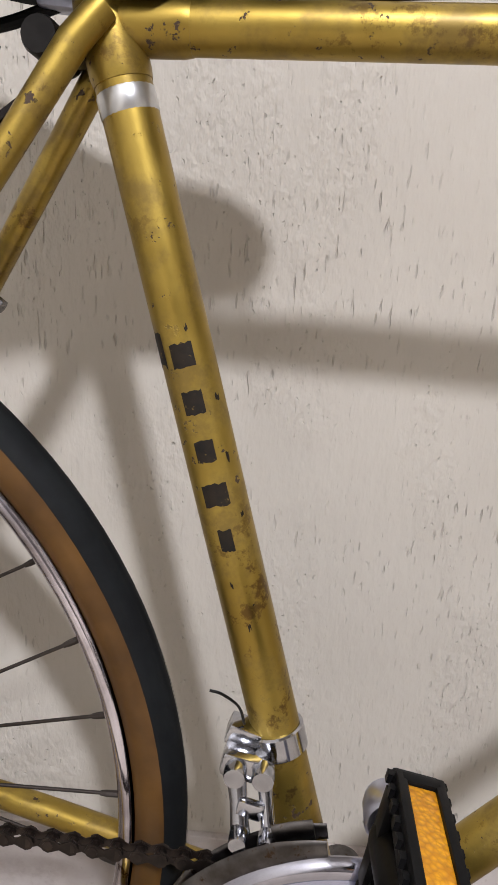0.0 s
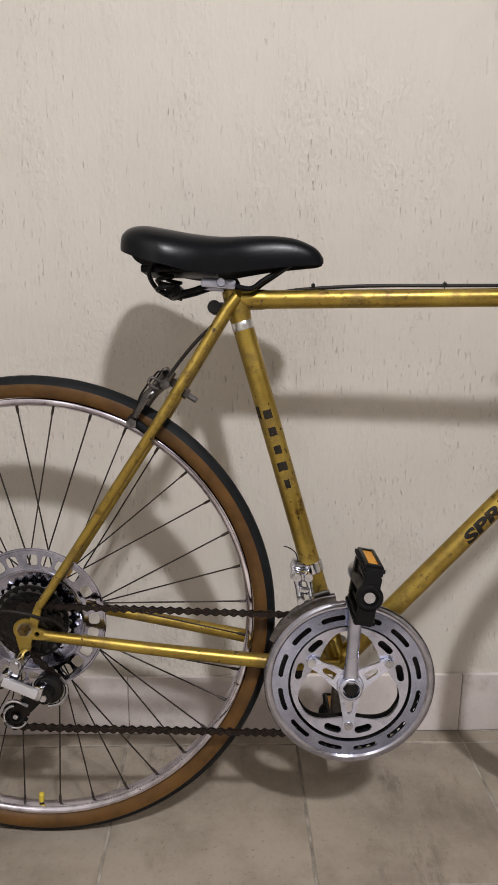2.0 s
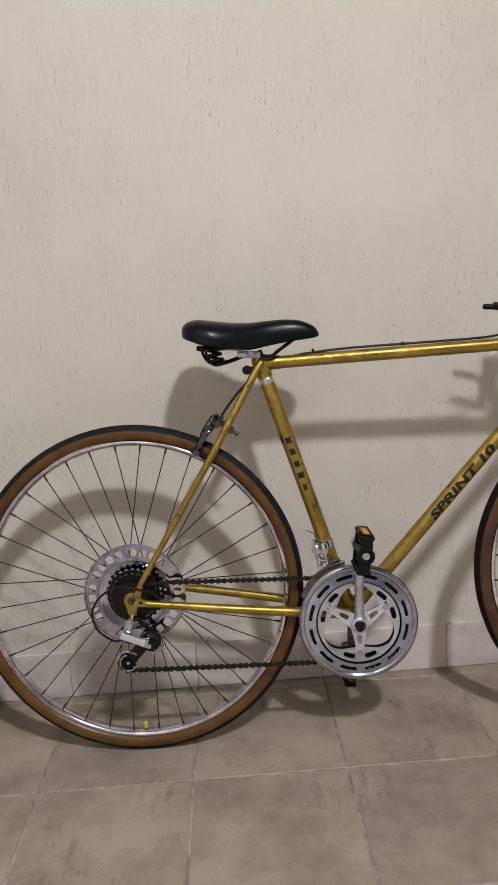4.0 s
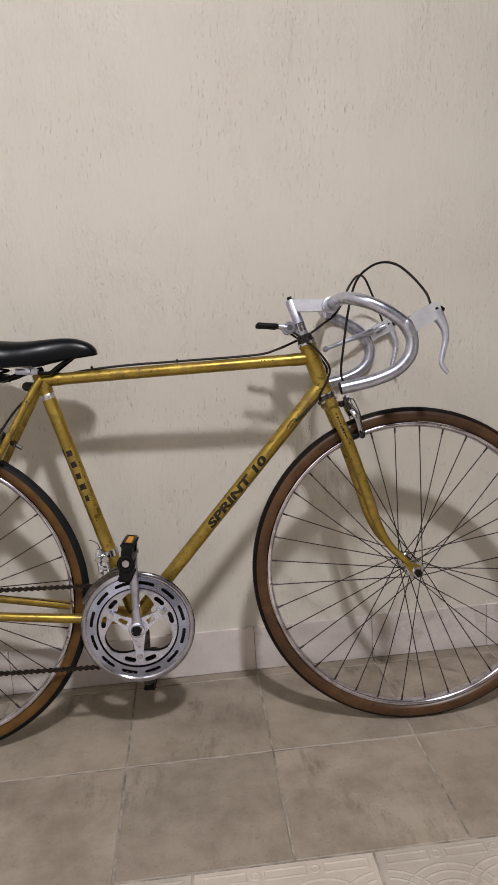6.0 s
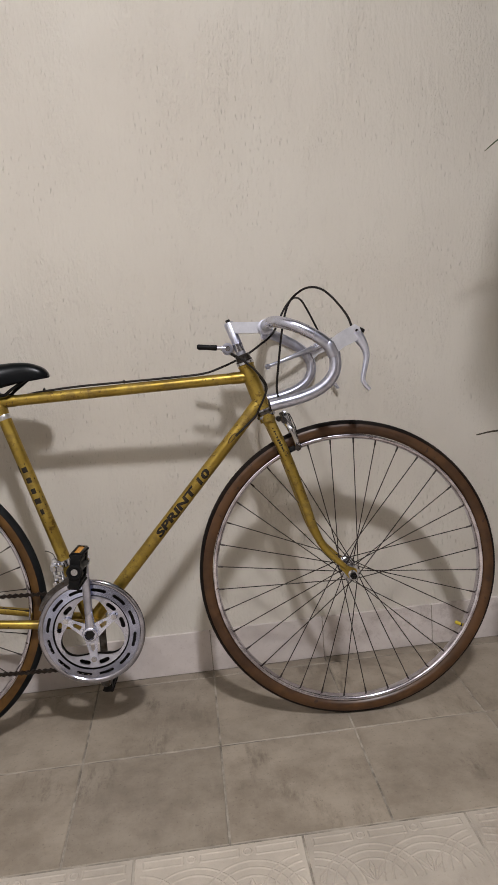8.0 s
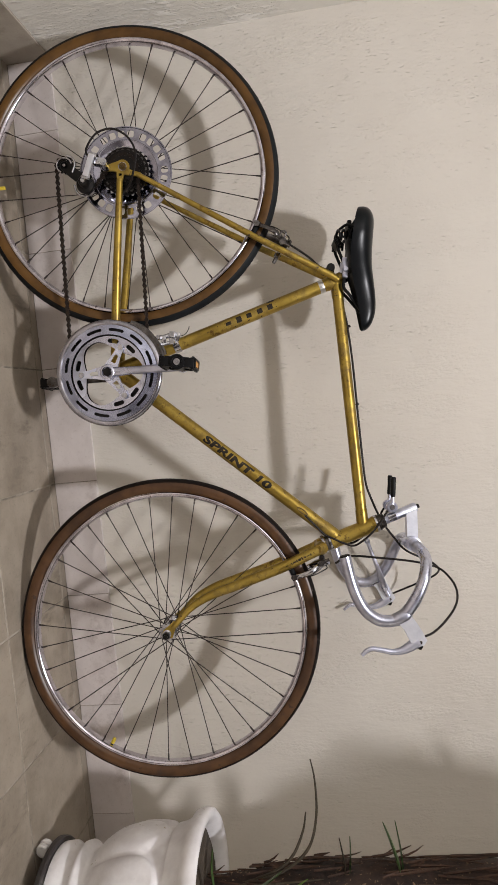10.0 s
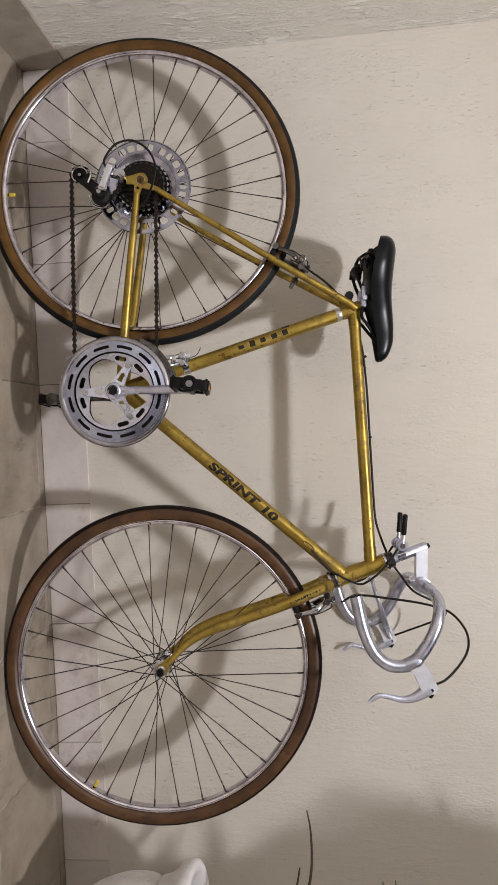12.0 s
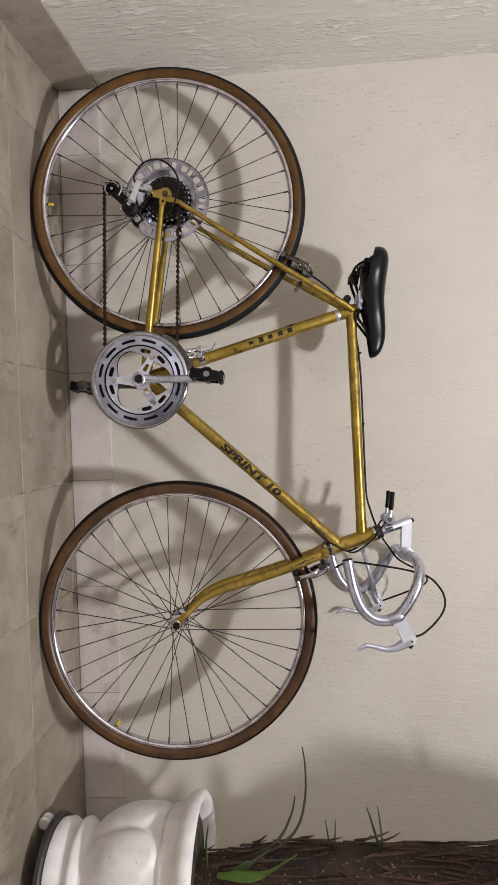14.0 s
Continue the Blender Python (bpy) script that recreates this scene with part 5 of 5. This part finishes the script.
for k in range(620):
    a, z, length = rng.uniform(0, 6.283), rng.uniform(0.03, 1.36), rng.uniform(0.03, 0.14)
    r = 0.062 + 0.030 * min(1.0, max(0.0, (z - 0.04) / 0.22)) + rng.uniform(0.0, 0.008)
    lift, lean = rng.choice((0.0, 0.002, 0.004, 0.018)), rng.uniform(-0.25, 0.25)
    pts = [((r + lift * u * u) * math.cos(a + lean * u), (r + lift * u * u) * math.sin(a + lean * u), z + length * u) for u in (0, 0.35, 0.7, 1.0)]
    tube(bm, pts, [0.0022, 0.0028, 0.0020, 0.0007], 5, rng.uniform(0.5, 1.6))
tagged(part("bark_fibre", bm, FIBRE, plant, "ragged dry bark fibres"), kind="stuff")


def leaf(base, mid, tip, width, mat, name="leaf"):
    """A long strap leaf, folded along its midrib, in world metres."""
    o = Vector((1.665, -0.345, 0.36))
    p = smooth_path([Vector(q) - o for q in (base, mid, tip)], 7)
    bm, rows = bmesh.new(), []
    for i, q in enumerate(p):
        u = i / (len(p) - 1)
        d = (p[min(i + 1, len(p) - 1)] - p[max(i - 1, 0)]).normalized()
        side = d.cross(Vector((0, 0, 1)))
        side = side.normalized() if side.length > 0.05 else Vector((0, 1, 0))
        up = side.cross(d)
        w = width * min(1.0, 0.45 + 1.8 * u) * (1 - u**3) ** 0.8 + 0.0006
        rows.append([bm.verts.new(q + c) for c in (-w * side + 0.35 * w * up, Vector((0, 0, 0)), w * side + 0.35 * w * up, -0.0012 * up)])
    for a, b in zip(rows, rows[1:]):
        for k in range(4):
            bm.faces.new((a[k], a[(k + 1) % 4], b[(k + 1) % 4], b[k]))
    bm.faces.new(rows[0]), bm.faces.new(rows[-1])
    return part(name, bm, mat, plant, "", 60)


def twig(points, r):
    """A thin dry stalk, in world metres."""
    o = Vector((1.665, -0.345, 0.36))
    bm = bmesh.new()
    tube(bm, smooth_path([Vector(p) - o for p in points], 5), [r, r, r * 0.8, r * 0.4], 7)
    return part("stalk", bm, LEAF_DRY, plant)


# leaves that hang into the open beside the trunk
leaf((1.66, -0.36, 1.48), (1.52, -0.34, 1.345), (1.375, -0.315, 1.240), 0.011, LEAF)
leaf((1.66, -0.36, 1.45), (1.54, -0.35, 1.300), (1.415, -0.320, 1.195), 0.019, LEAF)
twig([(1.610, -0.37, 0.430), (1.592, -0.36, 0.520), (1.570, -0.35, 0.585), (1.530, -0.34, 0.632), (1.470, -0.32, 0.652), (1.400, -0.305, 0.654), (1.355, -0.30, 0.648)], 0.0036)
twig([(1.612, -0.36, 0.440), (1.585, -0.35, 0.540), (1.555, -0.34, 0.590), (1.510, -0.32, 0.618), (1.470, -0.31, 0.628)], 0.0038)
twig([(1.600, -0.38, 0.430), (1.585, -0.385, 0.520), (1.578, -0.385, 0.600), (1.575, -0.38, 0.660)], 0.0026)
leaf((1.600, -0.415, 0.450), (1.568, -0.458, 0.545), (1.523, -0.452, 0.636), 0.0115, LEAF_PALE)
leaf((1.590, -0.420, 0.480), (1.556, -0.430, 0.530), (1.533, -0.415, 0.578), 0.0130, LEAF)
leaf((1.610, -0.395, 0.425), (1.540, -0.400, 0.424), (1.500, -0.390, 0.430), 0.0070, LEAF)
for base, tip, width, tone in (((1.590, -0.360, 0.706), (1.503, -0.350, 0.699), 0.0060, LEAF_DRY), ((1.590, -0.355, 0.711), (1.504, -0.345, 0.722), 0.0065, LEAF),
                               ((1.590, -0.360, 0.824), (1.468, -0.352, 0.794), 0.0115, LEAF), ((1.590, -0.352, 0.827), (1.470, -0.345, 0.820), 0.0070, LEAF)):
    leaf(base, [(a + b) / 2 + c for a, b, c in zip(base, tip, (0, -0.006, 0.002))], tip, width, tone)
# unseen crown, added above so that its leaves shade the wall beside the pot
rng = random.Random(9)
LAMP = Vector((1.02, -2.62, 3.5))


def shading_leaf(tip, width):
    b = Vector((1.665, -0.345, 1.72 + rng.uniform(-0.10, 0.08)))
    tip = Vector(tip)
    if tip.x < 1.65 + 0.53 * tip.y and tip.z < 1.55:
        return
    mid = b.lerp(tip, 0.55) + Vector((0, 0, 0.05 + 0.07 * (tip - b).length))
    leaf(b + (tip - b).normalized() * 0.02, mid, tip, width, LEAF)


# tips of the unseen drooping leaves, placed by where their shade falls on the wall
shade = []
for x, z, n, sx, sz in ((1.485, 0.655, 7, 0.022, 0.022), (1.520, 0.785, 6, 0.020, 0.022), (1.60, 0.58, 18, 0.05, 0.07), (1.585, 0.70, 6, 0.03, 0.03), (1.610, 0.88, 7, 0.025, 0.05), (1.650, 1.02, 6, 0.03, 0.06), (1.70, 0.75, 22, 0.07, 0.14), (1.66, 0.48, 14, 0.05, 0.06)):
    shade += [Vector((x + rng.uniform(-sx, sx), 0, z + rng.uniform(-sz, sz))) for k in range(n)]
for wall in shade:
    out = max(rng.uniform(0.60, 0.80), (1.32 - wall.z) / 1.03)
    shading_leaf(wall.lerp(LAMP, out / 2.62), rng.uniform(0.026, 0.042))
# further unseen leaves, added to block stray light round the pot
for k in range(90):
    a = rng.uniform(-1.9, 1.5)
    reach = rng.uniform(0.35, 0.65)
    tip = Vector((1.665 + math.cos(a) * reach, min(-0.345 + math.sin(a) * reach * 0.8, -0.05), 1.72 - rng.uniform(0.0, 0.5)))
    shading_leaf(tip, rng.uniform(0.018, 0.03))

# ---- tiles: floor and skirting ----
def tile_mesh(name, w, d, mat, h=0.012, edge=0.0012, embossed=False):
    bm = bmesh.new()
    rows = []
    for inset, z in ((0, -h), (0, -edge), (edge, 0)):
        rows.append([bm.verts.new((x, y, z)) for x, y in ((inset, inset), (w - inset, inset), (w - inset, d - inset), (inset, d - inset))])
    for a, b in zip(rows, rows[1:]):
        for k in range(4):
            bm.faces.new((a[k], a[(k + 1) % 4], b[(k + 1) % 4], b[k]))
    bm.faces.new(rows[-1])
    if embossed:
        def ridge(pts, r=0.0034):
            lines = []
            for i, p in enumerate(pts):
                d0 = (Vector(pts[min(i + 1, len(pts) - 1)]) - Vector(pts[max(i - 1, 0)])).normalized()
                s = Vector((-d0.y, d0.x))
                lines.append([bm.verts.new((p[0] + q * s.x, p[1] + q * s.y, z)) for q, z in ((-r, -0.0002), (0, 0.0013), (r, -0.0002))])
            for a, b in zip(lines, lines[1:]):
                for k in range(2):
                    bm.faces.new((a[k], b[k], b[k + 1], a[k + 1]))
        m = 0.014
        for y in (d - 0.011, d - 0.029):
            ridge([(m, y), (w * 0.28, y)]), ridge([(w * 0.38, y), (w * 0.61, y)]), ridge([(w * 0.71, y), (w - m, y)])
        for x in (m, w * 0.28, w * 0.38, w * 0.61, w * 0.71, w - m):
            ridge([(x, d - 0.029), (x, d - 0.011)])
        for x in (w * 0.33, w * 0.66):
            ridge([(x + 0.0075 * math.cos(a), d - 0.020 + 0.0075 * math.sin(a)) for a in np.linspace(0, 6.283, 13)], 0.0026)
        for row in (d - 0.128, d - 0.262):
            for cx in (0, w / 3, 2 * w / 3, w):
                for q in (0.052, 0.070, 0.086):
                    line = [(cx + q * math.cos(a), row + q * math.sin(a)) for a in np.linspace(0, math.pi, 25)]
                    line = [p for p in line if 0.006 < p[0] < w - 0.006]
                    if len(line) > 2:
                        ridge(line)
                for lean in (-0.55, 0.0, 0.55):
                    if 0.006 < cx + 0.045 * math.sin(lean) < w - 0.006:
                        for side in (-1, 1):
                            line = [(cx + r * math.sin(lean + side * 0.16 * math.sin(math.pi * u)), row + r * math.cos(lean + side * 0.16 * math.sin(math.pi * u))) for u, r in ((u, 0.006 + 0.040 * u) for u in np.linspace(0, 1, 7))]
                            line = [p for p in line if 0.006 < p[0] < w - 0.006]
                            if len(line) > 2:
                                ridge(line, 0.0022)
    me = bpy.data.meshes.new(name)
    bm.to_mesh(me)
    bm.free()
    me.materials.append(mat)
    return me


GAP, PITCH, PITCH_R = 0.0040, 0.309, 0.310
cache = {}


def lay(x0, x1, y0, y1, mat, name, embossed=False):
    w, d = round(x1 - x0 - GAP, 4), round(y1 - y0 - GAP, 4)
    if w < 0.01 or d < 0.01:
        return
    key = (w, d, mat.name)
    if key not in cache:
        cache[key] = tile_mesh(name, w, d, mat, embossed=embossed)
    ob = new(name, cache[key])
    ob.parent = floor
    ob.matrix_world = pose(x0 + GAP / 2, y0 + GAP / 2, 0)


xs = [WEST] + [0.107 + PITCH * k for k in range(-1, 11)] + [EAST]
for y1, y0 in ((-0.008, -0.042), (-0.042, -0.347), (-0.347, -0.645)):
    for x0, x1 in zip(xs, xs[1:]):
        lay(x0, x1, y0, y1, TILE, "floor_tile")
xr = [WEST] + [x for x in (0.860 + PITCH_R * k for k in range(-4, 8)) if WEST + 0.02 < x < EAST - 0.02] + [EAST]
y1 = -0.645
while y1 > SOUTH + 0.02:
    y0 = max(y1 - PITCH_R, SOUTH)
    for x0, x1 in zip(xr, xr[1:]):
        lay(x0, x1, y0, y1, RELIEF_TILE, "relief_tile", x1 - x0 > 0.3 and y1 - y0 > 0.3)
    y1 = y0

SKIRT_H = 0.117


def skirt_tile(parent, x0, x1, m, mat):
    w = round(x1 - x0 - 0.002, 4)
    key = (mat.name, w)
    if key not in cache:
        bm = bmesh.new()
        box(bm, (w / 2, -0.004, SKIRT_H / 2), (w, 0.008, SKIRT_H), bevel=0.0012)
        me = bpy.data.meshes.new("skirting_tile")
        bm.to_mesh(me)
        bm.free()
        me.materials.append(mat)
        cache[key] = me
    ob = new("skirting_tile", cache[key])
    ob.parent = parent
    ob.matrix_world = m @ pose(x0 + 0.001, 0, 0)


def skirt_line(name, lo, hi, m, joints, mat, label):
    bm = bmesh.new()
    box(bm, ((lo + hi) / 2, -0.0030, SKIRT_H / 2 - 0.001), (hi - lo, 0.0060, SKIRT_H - 0.002))
    base = part(name, bm, GROUT, None)
    base.matrix_world = m
    tagged(base, label, "baseboard", kind="structure")
    for a, b in zip(joints, joints[1:]):
        skirt_tile(base, a, b, m, mat)


skirt_line("baseboard", WEST + 0.008, EAST, pose(0, 0, 0), [WEST + 0.008] + xs[1:-1] + [EAST], SKIRT, "pale pinkish ceramic skirting tiles along the wall foot")
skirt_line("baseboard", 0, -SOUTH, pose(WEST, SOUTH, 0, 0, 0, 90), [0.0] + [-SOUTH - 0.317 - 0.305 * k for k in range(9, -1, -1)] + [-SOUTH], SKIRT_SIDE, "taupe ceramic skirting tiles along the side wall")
